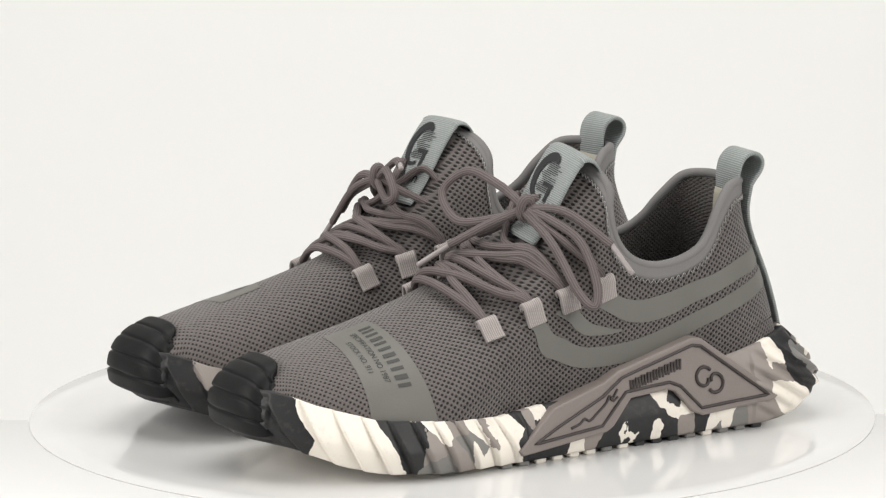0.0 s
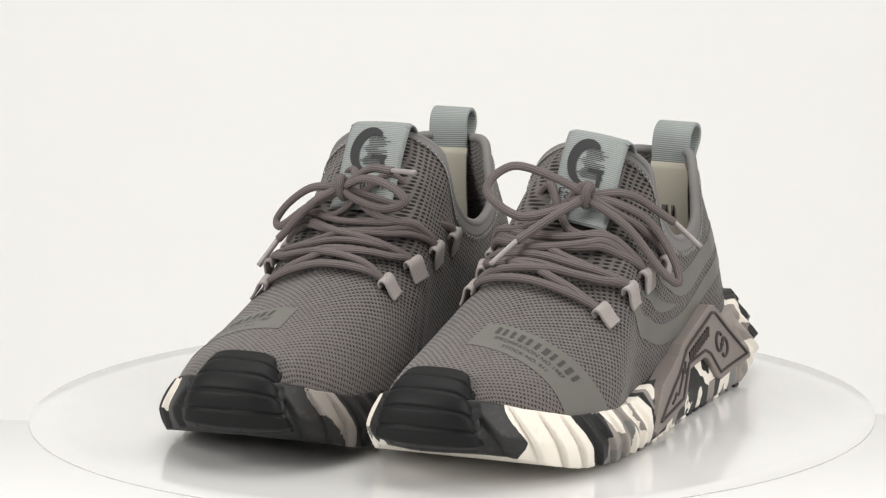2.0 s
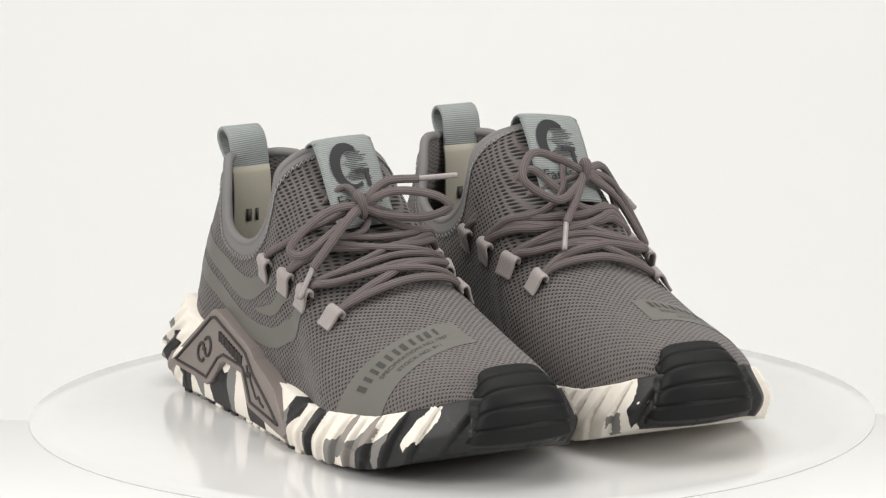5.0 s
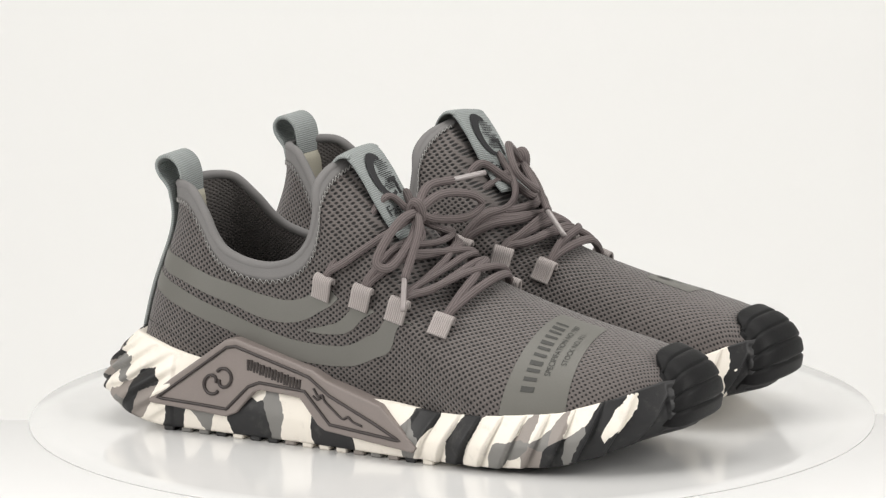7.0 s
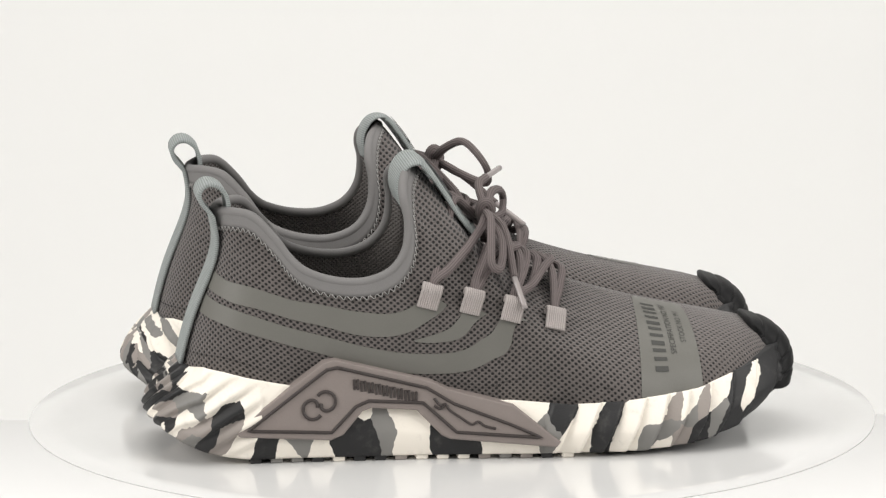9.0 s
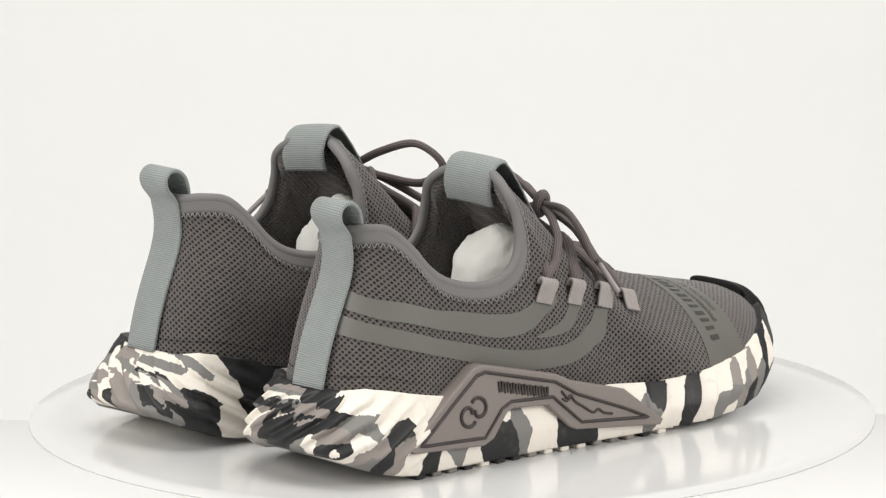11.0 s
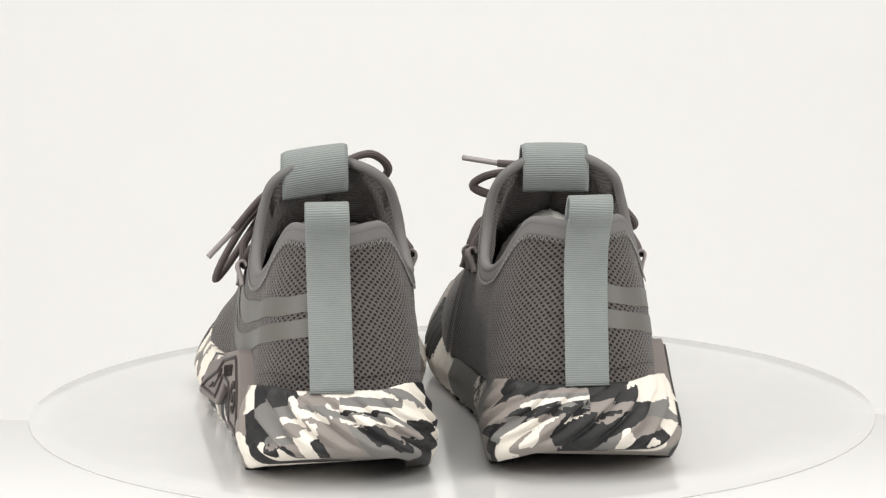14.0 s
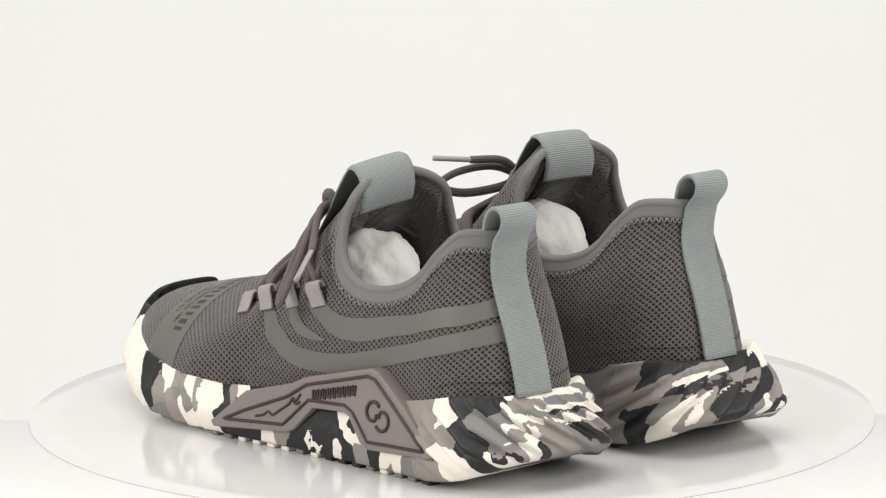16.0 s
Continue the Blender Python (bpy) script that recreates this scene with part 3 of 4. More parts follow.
def build_panel(m, shoe):
    rows = []
    for a in np.linspace(0, 1, 40):
        x0, x1 = 212 - 6 * a, 235 + 1.5 * a
        rows.append([panel_point(a, x, m, 0.28) for k, x in enumerate(np.linspace(x0, x1, 10))])
    mesh = bmesh.new()
    sheet(mesh, rows)
    panel = part("printed_panel", mesh, M_FILM, shoe, "smooth olive-grey printed panel with dark lettering")
    # lettering runs from one side to the other, upright when seen from the toe
    lines = [("SPECIFIFATION NO 1987", 225.5, 0.0040, 0.16, 0.74), ("STOCK NO. 911", 231.0, 0.0038, 0.26, 0.64)]
    for text, x, size, a0, a1 in lines:
        cu = bpy.data.curves.new("lettering", "FONT")
        cu.body, cu.size = text, 1.0
        tmp = new("lettering", cu)
        bpy.context.view_layer.update()
        me = bpy.data.meshes.new_from_object(tmp.evaluated_get(bpy.context.evaluated_depsgraph_get()))
        bpy.data.objects.remove(tmp)
        xs = [v.co.x for v in me.vertices]
        w0, w1 = min(xs), max(xs)
        for v in me.vertices:
            f = (v.co.x - w0) / (w1 - w0)
            f = f if m > 0 else 1 - f
            v.co = panel_point(a0 + (a1 - a0) * f, x - v.co.y * size * 1000, m, 0.5)
        me.materials.append(M_PRINT)
        ob = new("lettering", me)
        ob.parent = panel
    # the maker's name as plain bars, one a letter
    n = 12
    for i in range(11):
        mesh = bmesh.new()
        f0, f1 = (i + 0.14) / n, (i + 0.80) / n
        f0, f1 = (f0, f1) if m > 0 else (1 - f1, 1 - f0)
        b0, b1 = 0.12 + 0.76 * f0, 0.12 + 0.76 * f1
        c1 = b0 + (b1 - b0) * (0.62 if i % 3 else 0.85)
        sheet(mesh, [[panel_point(a, x, m, 0.5) for x in np.linspace(214.0, 220.3, 6)] for a in np.linspace(b0, c1, 3)])
        part("print_bar", mesh, M_PRINT, panel)


def plate_y(x, z):
    return outer_at(x) + 1.6 - 0.13 * (z - 10) - 0.6


def build_plate(m, shoe):
    """The raised rubber plate on the outer side of the sole."""
    line = [(16.5, 16), (19.5, 18.5), (59, 47), (64.5, 48), (108, 37.5), (116, 33.5), (146, 25.5), (167, 8.5), (165, 6), (116, 10.5), (112, 12.5), (101, 24),
            (80, 25.5), (76, 24), (67, 13.5), (61, 11), (19.5, 13.5)]
    pts = []
    for p, q in zip(line, line[1:] + line[:1]):
        n = max(1, int(math.dist(p, q) / 3))
        pts += [(p[0] + (q[0] - p[0]) * k / n, p[1] + (q[1] - p[1]) * k / n) for k in range(n)]
    mesh = bmesh.new()

    def ring(dy, shrink):
        out = []
        for i, (x, z) in enumerate(pts):
            a, b = pts[i - 1], pts[(i + 1) % len(pts)]
            t = Vector((b[0] - a[0], b[1] - a[1])).normalized()
            out.append(mesh.verts.new(Vector((x + t.y * shrink, (plate_y(x, z) + dy) * m, z - t.x * shrink)) / 1000))
        return out
    rings = [ring(-9, 0), ring(-0.9, 0), ring(-0.2, 0.35), ring(0, 0.95)]
    for A, B in zip(rings, rings[1:]):
        for i in range(len(A)):
            k = (i + 1) % len(A)
            mesh.faces.new((A[i], A[k], B[k], B[i]))
    bmesh.ops.triangle_fill(mesh, use_beauty=True, edges=[mesh.edges.get((rings[-1][i], rings[-1][(i + 1) % len(pts)])) for i in range(len(pts))])
    plate = part("side_plate", mesh, M_PLATE, shoe, "raised taupe rubber plate with dark outlines", smooth=False)

    def draw(keys, r, name, n=40, closed=False):
        b = bmesh.new()
        path = spline(keys, n) if not closed else np.array(keys)
        tube(b, [Vector((x, (plate_y(x, z) + 0.25) * m, z)) / 1000 for x, z in path], r / 1000, 6, 1.0, None, closed)
        part(name, b, M_GROOVE, plate, "dark brown moulded line")

    def dense(keys):
        out = []
        for p, q in zip(keys, keys[1:] + keys[:1]):
            n = max(2, int(math.dist(p, q) / 2))
            out += [(p[0] + (q[0] - p[0]) * k / n, p[1] + (q[1] - p[1]) * k / n) for k in range(n)]
        return out
    draw(dense([(23, 16.5), (60, 43.6), (65, 44.6), (106, 34.3), (118, 27), (144, 17), (158, 10.8), (119, 13.8), (104, 27.5), (79, 29), (73, 26.5), (61.5, 14.8)]),
         0.78, "outline", closed=True)
    # emblem: two hooked arcs back to back
    for cx, cz, turn in ((53.0, 25.5, 0), (59.2, 29.3, 180)):
        keys = []
        for a in np.linspace(25, 325, 16):
            r = 4.4 if a > 75 else 2.4 + 2.0 * (a - 25) / 50
            keys.append((cx + r * math.cos(math.radians(a + turn)), cz + r * math.sin(math.radians(a + turn))))
        draw(keys, 0.85, "emblem_arc", 34)
    for k in range(9):
        b = bmesh.new()
        x, z = 72.5 + k * 3.35, 36.6 - k * 0.80
        for dx, dz, w, h in ((0, 0, 1.0, 5.0), (1.7, 0, 1.0, 5.0), (0.85, 1.9 if k % 2 else -1.6, 1.8, 1.0)):
            c = Vector((x + dx, (plate_y(x + dx, z + dz) + 0.1) * m, z + dz)) / 1000
            bmesh.ops.create_cube(b, size=1, matrix=Matrix.Translation(c) @ Matrix.Diagonal((w / 1000, 0.0010, h / 1000, 1)))
        part("print_bar", b, M_GROOVE, plate, "", smooth=False)
    draw([(109, 29.5), (112, 26), (114, 27), (116, 24), (121, 20.5), (126, 17.3), (129, 18.5), (132, 16.5), (137, 15.2)], 0.62, "figure_line")
    draw([(109, 26), (111.5, 24.6), (113.5, 25.6)], 0.55, "figure_line")


def build_heel_tab(m, shoe):
    back = []
    for v in np.linspace(0.02, 0.985, 26):
        p = skin(0, v)
        back.append((p[0] - 1.05, 0, p[2]))
    path = [Vector(p) for p in back]
    path += [Vector(p) for p in spline([(10.6, 0, 113), (7.0, 0, 117.5), (6.0, 0, 122), (8.5, 0, 125.5), (13, 0, 126), (17.5, 0, 122.5), (19.5, 0, 116), (19.6, 0, 108), (19.5, 0, 103)], 26)]
    mesh = bmesh.new()
    lean, root = (0.8, 3.2) if m > 0 else (3.5, -0.2)
    strip(mesh, [Vector((p[0], (p[1] + root + lean * max(0, (p[2] - 45) / 80) ** 1.5) * m, p[2])) / 1000 for p in path], (0, 1, 0), 0.0200, 0.0012)
    tab = part("heel_tab", mesh, M_TAB, shoe, "blue-grey ribbed webbing pull tab")
    mesh = bmesh.new()
    strip(mesh, [Vector((x, (root + lean * 0.7) * m, z)) / 1000 for x, z in spline([(20.0, 108), (21, 103), (21.5, 92), (20.5, 78), (19, 68)], 12)], (0, 1, 0), 0.0205, 0.0008)
    lab = part("size_label", mesh, M_LABEL, shoe, "cream cloth size label")
    for dy, w in ((-2.2, 2.6), (2.2, 1.2)):
        b = bmesh.new()
        bmesh.ops.create_cube(b, size=1, matrix=Matrix.Translation((0.0222, (dy + (root + lean * 0.7) * m) / 1000, 0.084)) @ Matrix.Diagonal((0.0008, w / 1000, 0.006, 1)))
        part("print_bar", b, M_PRINT, lab)


def build_tongue_label(m, shoe):
    """Webbing folded over the tongue's top, with its emblem."""
    off, width = (6.0, 31.0) if m > 0 else (-1.0, 31.0)
    keys = [(101, 113), (99, 121), (100.5, 128.5), (105, 133.2), (111, 132.5), (118, 124.5), (125.5, 112.5), (132.5, 102.5), (138, 97)]
    path = spline(keys, 50)
    mesh = bmesh.new()
    rows_o, uvs, dist = [], [], 0.0
    for i, (x, z) in enumerate(path):
        t = path[min(i + 1, 49)] - path[max(i - 1, 0)]
        t = t / np.linalg.norm(t)
        n = np.array([-t[1], t[0]])
        if i:
            dist += np.linalg.norm(path[i] - path[i - 1])
        ro, uu = [], []
        for w in np.linspace(-1, 1, 15):
            bend = 2.6 * w * w * (0.45 + 0.55 * min(1, max(0, (i - 12) / 12)))
            y = off + w * width / 2
            lift = 0.9 if abs(w) < 1 and 0 < i < 49 else 0.0
            tilt = -0.13 * (y - off) + 1.0 if m > 0 else 0.03 * (off - y)
            ro.append(Vector((x + n[0] * lift - bend * (0.55 if i > 18 else -0.2), y * m, z + n[1] * lift - bend * 0.30 + tilt)) / 1000)
            uu.append((w * width / 2000, dist / 1000))
        rows_o.append(ro)
        uvs.append(uu)
    sheet(mesh, rows_o, uvs)
    lab = part("tongue_label", mesh, M_TAB, shoe, "blue-grey woven label folded over the tongue")
    sol = lab.modifiers.new("thickness", "SOLIDIFY")
    sol.thickness, sol.offset = 0.0009, 0

    def face(a, b, lift=0.9):
        """a across, b down the front, both in millimetres from the fold."""
        i = min(48.99, 20 + b * 0.72)
        k = int(i)
        w = (a / (width / 2) + 1) * 7
        w = min(max(w, 0), 13.99)
        j = int(w)
        p00, p10 = rows_o[k][j], rows_o[k + 1][j]
        p01, p11 = rows_o[k][j + 1], rows_o[k + 1][j + 1]
        fi, fj = i - k, w - j
        p = (p00 * (1 - fi) + p10 * fi) * (1 - fj) + (p01 * (1 - fi) + p11 * fi) * fj
        n = (p10 - p00).cross(p01 - p00).normalized() * m
        if n.x < 0:
            n = -n
        return p + n * lift / 1000

    rd = m  # reading direction: towards the left shoe's outer side
    arcs = []
    for ang in np.linspace(55, 300, 30):
        a = math.radians(ang)
        arcs.append((8.6 * math.cos(a) * 0.9 - 1.0, 11.5 - 9.5 * math.sin(a)))
    b = bmesh.new()
    rows = []
    for k, (a, d) in enumerate(arcs):
        th = 0.9 + 1.7 * math.sin(math.pi * min(1, k / 24))
        rows.append([face(rd * (a * (1 - q * th / 9)), 11.5 + (d - 11.5) * (1 - q * th / 9), 1.0) for q in (-1, 0, 1)])
    sheet(b, rows)
    part("emblem_arc", b, M_INK, lab, "black printed emblem arc")
    b = bmesh.new()
    sheet(b, [[face(rd * a, d, 1.0) for d in np.linspace(13.2, 15.0, 3)] for a in np.linspace(0.5, 8, 5)])
    sheet(b, [[face(rd * a, d, 1.0) for d in np.linspace(15.0, 21.5, 4)] for a in np.linspace(5.4, 7.4, 3)])
    part("emblem_bar", b, M_INK, lab, "black printed emblem bar")
    b = bmesh.new()
    rng = random.Random(3)
    for k in range(17):
        d = 4.0 + k * 0.85
        a0 = -5.5 + 3.5 * abs(math.sin(k * 0.45)) + rng.uniform(-0.5, 0.5)
        a1 = a0 + 9 + rng.uniform(-1.5, 3)
        sheet(b, [[face(rd * a, d + q, 0.95) for q in (0, 0.38)] for a in np.linspace(a0, min(a1, 13), 8)])
    part("emblem_hatching", b, M_INK, lab, "grey hatched emblem strokes")
    cu = bpy.data.curves.new("lettering", "FONT")
    cu.body, cu.size = "Fashion", 1.0
    tmp = new("lettering", cu)
    bpy.context.view_layer.update()
    me = bpy.data.meshes.new_from_object(tmp.evaluated_get(bpy.context.evaluated_depsgraph_get()))
    bpy.data.objects.remove(tmp)
    for v in me.vertices:
        v.co = face(rd * (-12.5 + v.co.x * 7.6), 29.5 - v.co.y * 7.2, 1.0)
    me.materials.append(M_INK)
    ob = new("lettering", me)
    ob.parent = lab


EYELETS = {True: [(168, 34, 60), (147.5, 35, 66.5), (128.5, 37, 71), (109, 39.5, 74.5)], False: [(171, -33, 66), (150, -33, 71), (130, -34, 75), (110, -37, 78)]}


def upright(n):
    """The way up along the skin, leaning a little to the toe."""
    d = np.array([0.28, 0.0, 1.0])
    d = d - n * (d @ n)
    return d / np.linalg.norm(d)


def build_eyelets(m, shoe):
    for outer, spots in EYELETS.items():
        for x, y, z in spots:
            s, v = by_xz(x, z, outer)
            c, n = skin(s, v, outer), skin_normal(s, v, outer)
            up = upright(n)
            along = np.cross(up, n)
            along /= np.linalg.norm(along)
            path = [c - up * 5 + n * 0.7, c - up * 2.6 + n * 1.4, c + up * 0.6 + n * 2.8, c + up * 3.4 + n * 4.2, c + up * 5.6 + n * 4.0, c + up * 6.2 + n * 1.8, c + up * 4 + n * 0.2]
            path = spline(path, 20)
            mesh = bmesh.new()
            strip(mesh, [Vector((p[0], p[1] * m, p[2])) / 1000 for p in path], Vector((along[0], along[1] * m, along[2])), 0.0097, 0.0009)
            part("eyelet_loop", mesh, M_LOOP, shoe, "pale grey ribbed webbing eyelet loop")


def eyelet_mouth(outer, i):
    """Where the lace passes through an eyelet loop."""
    x, y, z = EYELETS[outer][i]
    s, v = by_xz(x, z, outer)
    c, n = skin(s, v, outer), skin_normal(s, v, outer)
    up = upright(n)
    return c + up * 3.6 + n * 1.5, c + up * 8.5 + n * 2.2


def smooth_line(keys, n):
    """n even points on a line through keys that does not swing out where keys lie close."""
    P = np.array(keys, float)
    d = np.concatenate([[0], np.cumsum(np.linalg.norm(np.diff(P, axis=0), axis=1))])
    at = np.linspace(0, d[-1], n)
    Q = np.stack([np.interp(at, d, P[:, k]) for k in range(3)], 1)
    for _ in range(max(2, n // 9)):
        Q[1:-1] = Q[1:-1] * 0.5 + (Q[:-2] + Q[2:]) * 0.25
    return Q


def cord(m, keys, n=60, r=2.15, flat=0.8, normals=None, even=False):
    path = smooth_line(keys, n) if even else spline(keys, n)
    mesh = bmesh.new()
    tube(mesh, [Vector((p[0], p[1] * m, p[2])) / 1000 for p in path], r / 1000, 10, flat, normals)
    return mesh


def across(p, q, lift, bow=0.0, n=21):
    """A lace over the instep from p to q (x, v on the outer and inner side), lying on the knit."""
    out = []
    total = (1 - p[1]) + (1 - q[1])
    for f in np.linspace(0, 1, n):
        x = p[0] + (q[0] - p[0]) * f + bow * math.sin(math.pi * f)
        g = f * total
        v, outer = (p[1] + g, True) if g < 1 - p[1] else (1 - (g - (1 - p[1])), False)
        v = min(v, 0.97)
        s = row_at(x, v, outer)
        out.append(skin(s, v, outer) + skin_normal(s, v, outer) * (1.7 + (lift - 0.9) * math.sin(math.pi * f) ** 0.4))
    return out


def build_laces(m, shoe):
    lace = bpy.data.objects.new("shoelace", None)
    scene.collection.objects.link(lace)
    lace.parent = shoe
    L = [(x, by_xz(x, z + 3.0, True)[1]) for x, y, z in EYELETS[True]]
    R = [(x, by_xz(x, z + 3.0, False)[1]) for x, y, z in EYELETS[False]]
    E1, E0 = [eyelet_mouth(True, i) for i in range(4)], [eyelet_mouth(False, i) for i in range(4)]

    def thread(i, j, bow, lift, dx):
        a, b = L[i], R[j]
        mid = across((a[0] + dx, a[1]), (b[0] + dx, b[1]), lift, bow)[3:-3]
        return [E1[i][0], E1[i][1] + np.array([dx * 0.5, 0, 0])] + mid + [E0[j][1] + np.array([dx * 0.5, 0, 0]), E0[j][0]]
    runs = [thread(0, 0, 7, 4.0, 0)]
    for i, bow in ((1, 13), (2, 20), (3, 29)):
        if i < 3:
            runs.append(thread(i, i, bow, 4.4 + 0.6 * i, 2.5))
            runs.append(thread(i, i, bow - 1, 5.0 + 0.6 * i, -2.2))
        runs.append(thread(i - 1, i, bow * 0.7, 5.6, 0.0))
        runs.append(thread(i, i - 1, bow * 0.7, 6.6, 0.0))
    knot = np.array([135.5, 12, 111.5] if m > 0 else [141, 5.7, 108])
    for E, outer, sgn in ((L, True, 1), (R, False, -1)):
        x, v = E[3]
        s = row_at(x, v, outer)
        p, n = skin(s, v, outer), skin_normal(s, v, outer)
        e = (E1 if outer else E0)[3]
        side = np.array([0, sgn, 0])
        runs.append([e[0], e[1], p * 0.70 + knot * 0.30 + n * 3.0 + side * 6.0, p * 0.45 + knot * 0.55 + side * 8.0 + np.array([3.0, 0, 2.0]),
                     p * 0.2 + knot * 0.8 + side * 4.0 + np.array([3.0, 0, 1.0]), knot + np.array([0, sgn * 2, -1])])
    for keys in runs:
        part("lace_run", cord(m, keys, 56, even=True), M_LACE, lace)
    mesh = bmesh.new()
    ring = [knot + np.array([2.6 * math.cos(a), 1.6 * math.sin(a) * 0.6, 4.6 * math.sin(a)]) for a in np.linspace(0, 2 * math.pi, 22, endpoint=False)]
    tube(mesh, [Vector((p[0], p[1] * m, p[2])) / 1000 for p in ring], 0.0024, 8, 1, None, True)
    part("knot", mesh, M_LACE, lace)
    if m > 0:
        bows = [[(140, -4, 120), (147, -22, 125), (156, -31, 114.5), (157.5, -14, 103.5), (146, 2, 106)],
                [(129, 26, 107), (121, 38, 98), (119, 49, 81), (122, 53, 70.5), (127, 47, 76), (132, 31, 97)]]
        ends = [[(149, 2, 104), (163, -12, 92.8)], [(123, 28, 111), (108, 44.4, 96.5)]]
        tips = [(176, -19.7, 83), (104, 56.7, 84.5)]
    else:
        bows = [[(141, 21, 107), (139, 34, 99), (138, 42, 89.5), (143, 37, 87.5), (146, 22, 98)],
                [(146, -9, 114), (153, -26, 112), (156, -34, 106), (153, -22, 101.5), (146, -5, 103)]]
        ends = [[(148, 18, 101), (149.5, 36, 82)], [(140, -8, 117.5), (146, -23, 118.8)]]
        tips = [(153, 45, 69), (155.2, -38.9, 120.3)]
    for keys in bows:
        part("bow_loop", cord(m, [knot] + keys + [knot + np.array([1, 0, -1])], 80), M_LACE, lace)
    for keys, tip in zip(ends, tips):
        part("lace_end", cord(m, [knot] + keys, 50), M_LACE, lace)
        a, b = np.array(keys[-1]), np.array(tip)
        part("aglet", cord(m, [a + (a - b) * 0.12, (a + b) / 2, b], 10, 1.35, 1.0), M_AGLET, lace, "glossy grey plastic lace tip")


def build_insole(m, shoe):
    mesh = bmesh.new()
    rows = []
    for s in np.linspace(0.05, 19, 60):
        a, b = skin(s, 0.08, True), skin(s, 0.08, False)
        rows.append([Vector((a[0] + (b[0] - a[0]) * f, (a[1] + (b[1] - a[1]) * f) * m, min(a[2], b[2]) + 2)) / 1000 for f in np.linspace(0, 1, 9)])
    sheet(mesh, rows)
    part("insole", mesh, M_RUBBER, shoe, "black insole")


def make_shoe(m, label):
    shoe = tagged(new("sneaker"), label, "sneaker", "pair of sneakers")
    build_upper(m, shoe)
    build_insole(m, shoe)
    build_sole(m, shoe)
    build_toe_cap(m, shoe)
    build_plate(m, shoe)
    build_stripes(m, shoe)
    build_panel(m, shoe)
    build_heel_tab(m, shoe)
    build_tongue_label(m, shoe)
    build_eyelets(m, shoe)
    build_laces(m, shoe)
    for piece in shoe.children:
        piece.scale = (SIZE, SIZE, SIZE)
    return shoe


def make_paper(m):
    """Crumpled tissue that fills the shoe's front."""
    mesh = bmesh.new()
    bmesh.ops.create_icosphere(mesh, subdivisions=5, radius=1.0)
    for v in mesh.verts:
        d = v.co.normalized()
        r = 1 + 0.10 * noise.noise(d * 2.1 + Vector((m, 0, 0))) + 0.05 * abs(noise.noise(d * 5.3)) - 0.05 * abs(noise.noise(Vector((d.x, d.y * 7, d.z * 2))))
        v.co = Vector((0.123 + d.x * r * 0.024, (-0.001 + d.y * r * 0.027) * m, 0.068 + d.z * r * 0.033 - 0.25 * max(0, d.x) * 0.03))
    return tagged(part("tissue_paper", mesh, M_PAPER), "crumpled white tissue paper stuffed inside the sneaker", "paper", "shoe stuffing")


# ---------------------------------------------------------------- the studio
def make_backdrop():
    mesh = bmesh.new()
    rows = []
    prof = [(-4.0, -0.75), (1.2, -0.75), (1.8, -0.72), (2.3, -0.55), (2.65, -0.2), (2.8, 0.3), (2.85, 1.0), (2.85, 3.2)]
    P = spline(prof, 60)
    for x in np.linspace(-4, 4, 9):
        rows.append([Vector((x, p[0], p[1])) for p in P])
    sheet(mesh, rows)
    tagged(part("backdrop", mesh, M_WHITE), "seamless white paper studio sweep", "backdrop", kind="structure")


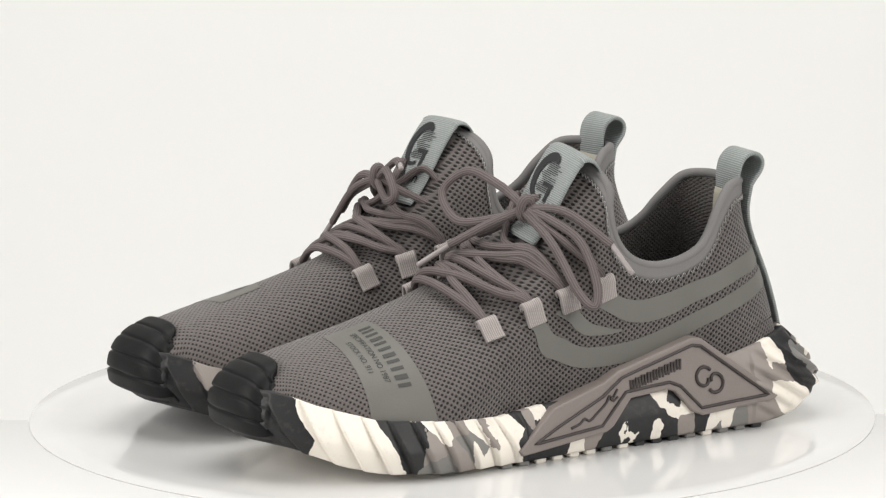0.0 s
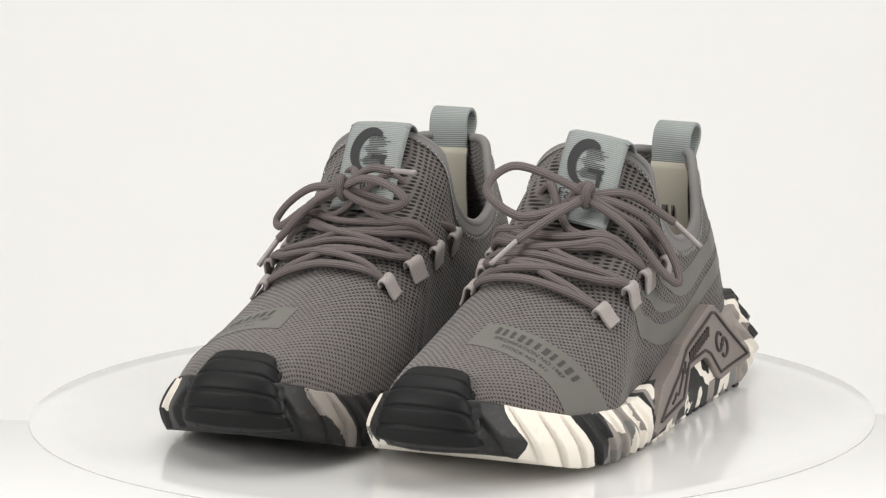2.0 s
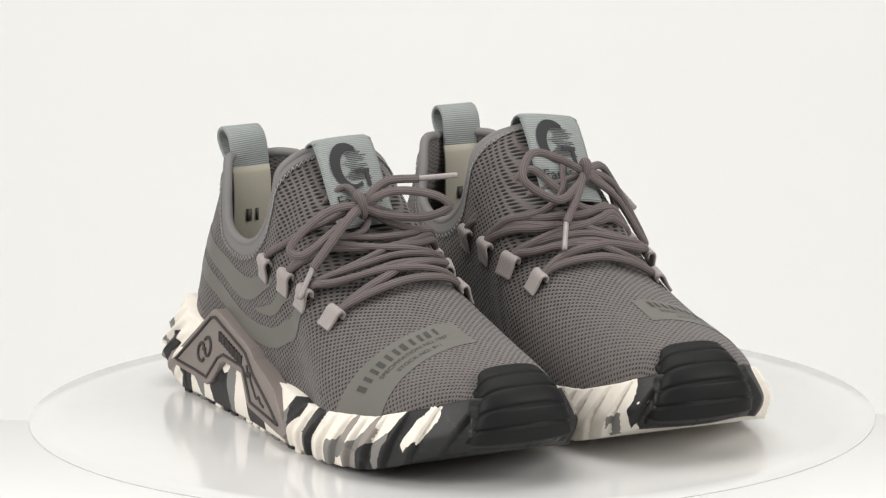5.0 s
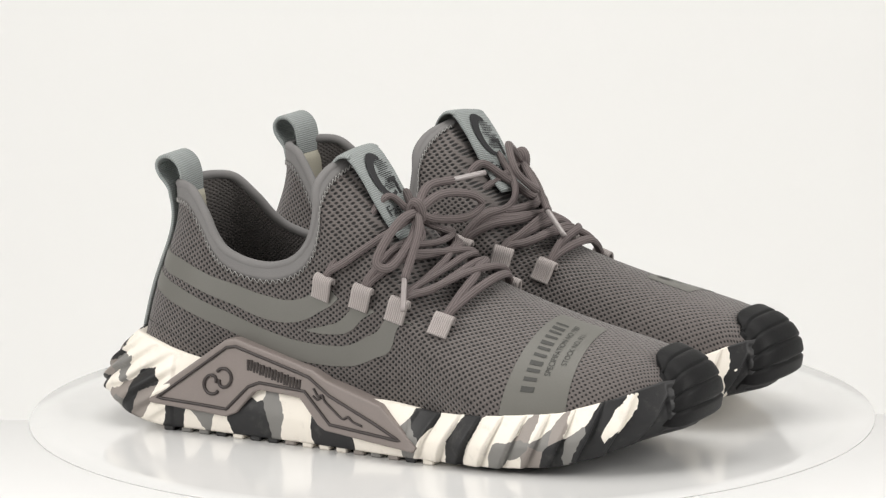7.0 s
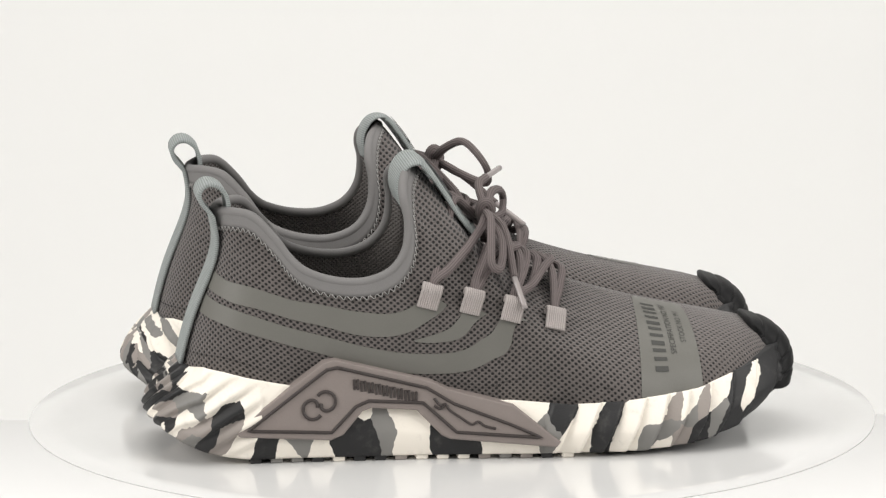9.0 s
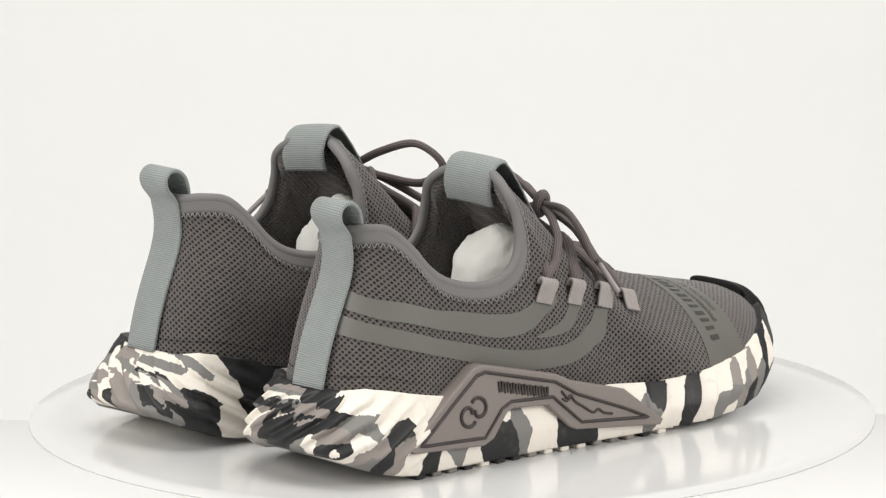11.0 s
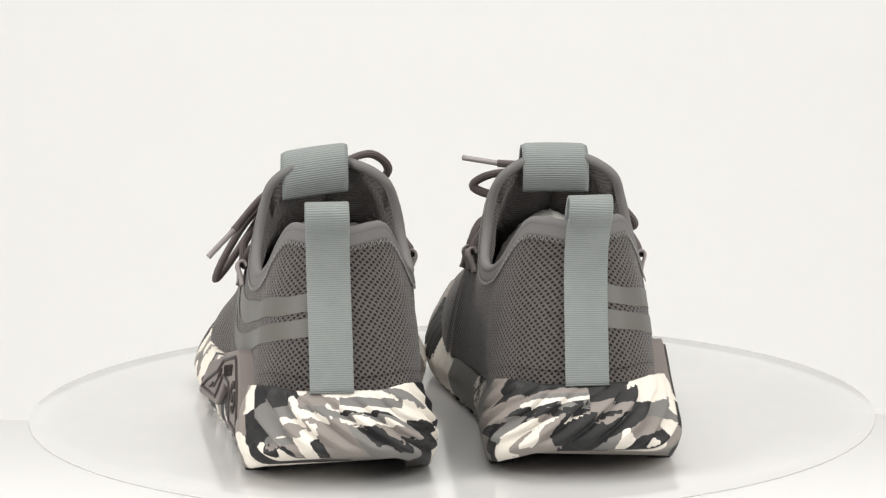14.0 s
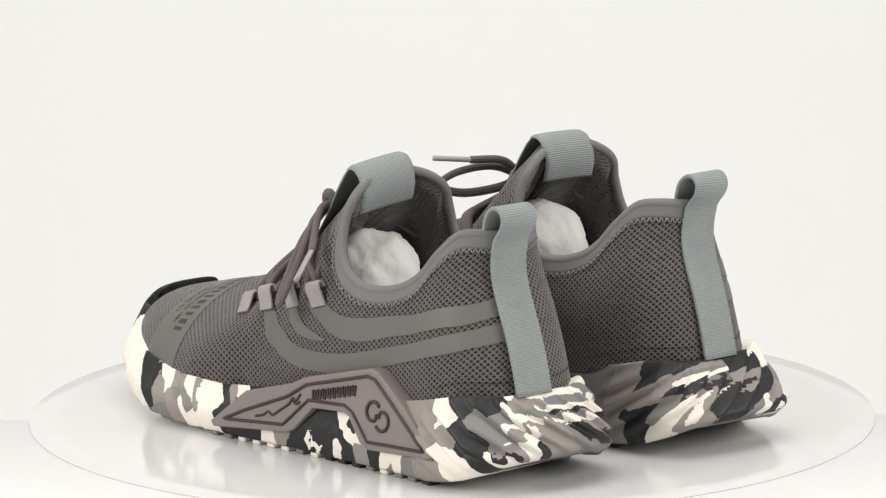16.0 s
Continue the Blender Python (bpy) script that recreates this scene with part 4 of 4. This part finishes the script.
def make_table():
    table = tagged(new("table"), "white board table under the turntable", "table")
    mesh = bmesh.new()
    bmesh.ops.create_cube(mesh, size=1, matrix=Matrix.Translation((0, -0.43, -0.0157)) @ Matrix.Diagonal((1.6, 0.85, 0.03, 1)))
    bmesh.ops.bevel(mesh, geom=mesh.edges[:], offset=0.003, segments=2, affect="EDGES")
    part("tabletop", mesh, M_TABLE, table)
    for x in (-0.7, 0.7):
        for y in (-0.75, -0.05):
            mesh = bmesh.new()
            bmesh.ops.create_cube(mesh, size=1, matrix=Matrix.Translation((x, y, -0.39035)) @ Matrix.Diagonal((0.04, 0.04, 0.7193, 1)))
            part("leg", mesh, M_TABLE, table)


def lathe(profile, n=160):
    mesh = bmesh.new()
    rows = [[Vector((r * math.cos(a), r * math.sin(a), z)) for r, z in profile] for a in np.linspace(0, 2 * math.pi, n, endpoint=False)]
    sheet(mesh, rows, None, True)
    bmesh.ops.remove_doubles(mesh, verts=mesh.verts, dist=1e-6)
    return mesh


def make_turntable():
    table = tagged(new("turntable"), "round glossy white display turntable", "turntable")
    part("platter", lathe([(0, 0), (0.1, 0), (0.19, 0), (0.2053, 0), (0.2055, -0.0002), (0.2055, -0.0006), (0, -0.0006)]), M_DISC, table,
         "glossy white acrylic platter")
    part("spindle_plate", lathe([(0, -0.0006), (0.08, -0.0006), (0.08, -0.0007), (0, -0.0007)], 48), M_TABLE, table)
    return table


make_backdrop()
make_table()
turntable = make_turntable()
left = make_shoe(1, "grey knit sneaker with camouflage sole and drooping lace bow")
right = make_shoe(-1, "grey knit sneaker with camouflage sole and tightly tied bow")
paper_left, paper_right = make_paper(1), make_paper(-1)


def motions():
    """The platter turns steadily and carries the pair and its stuffing."""
    times = [0.25 * k for k in range(65)]
    stands = ((turntable, pose(0, 0, 0)), (left, pose(0.0823, 0.1255, 0.0, 0, 0, -99.42)), (paper_left, pose(0.0823, 0.1255, 0.0, 0, 0, -99.42)),
              (right, pose(-0.0320, 0.1391, 0.0, 0, 0, -96.68)), (paper_right, pose(-0.0320, 0.1391, 0.0, 0, 0, -96.68)))
    for thing, stand in stands:
        walk(thing, [(t, pose(0, 0, 0, 0, 0, START + SPIN * t) @ stand) for t in times])


motions()
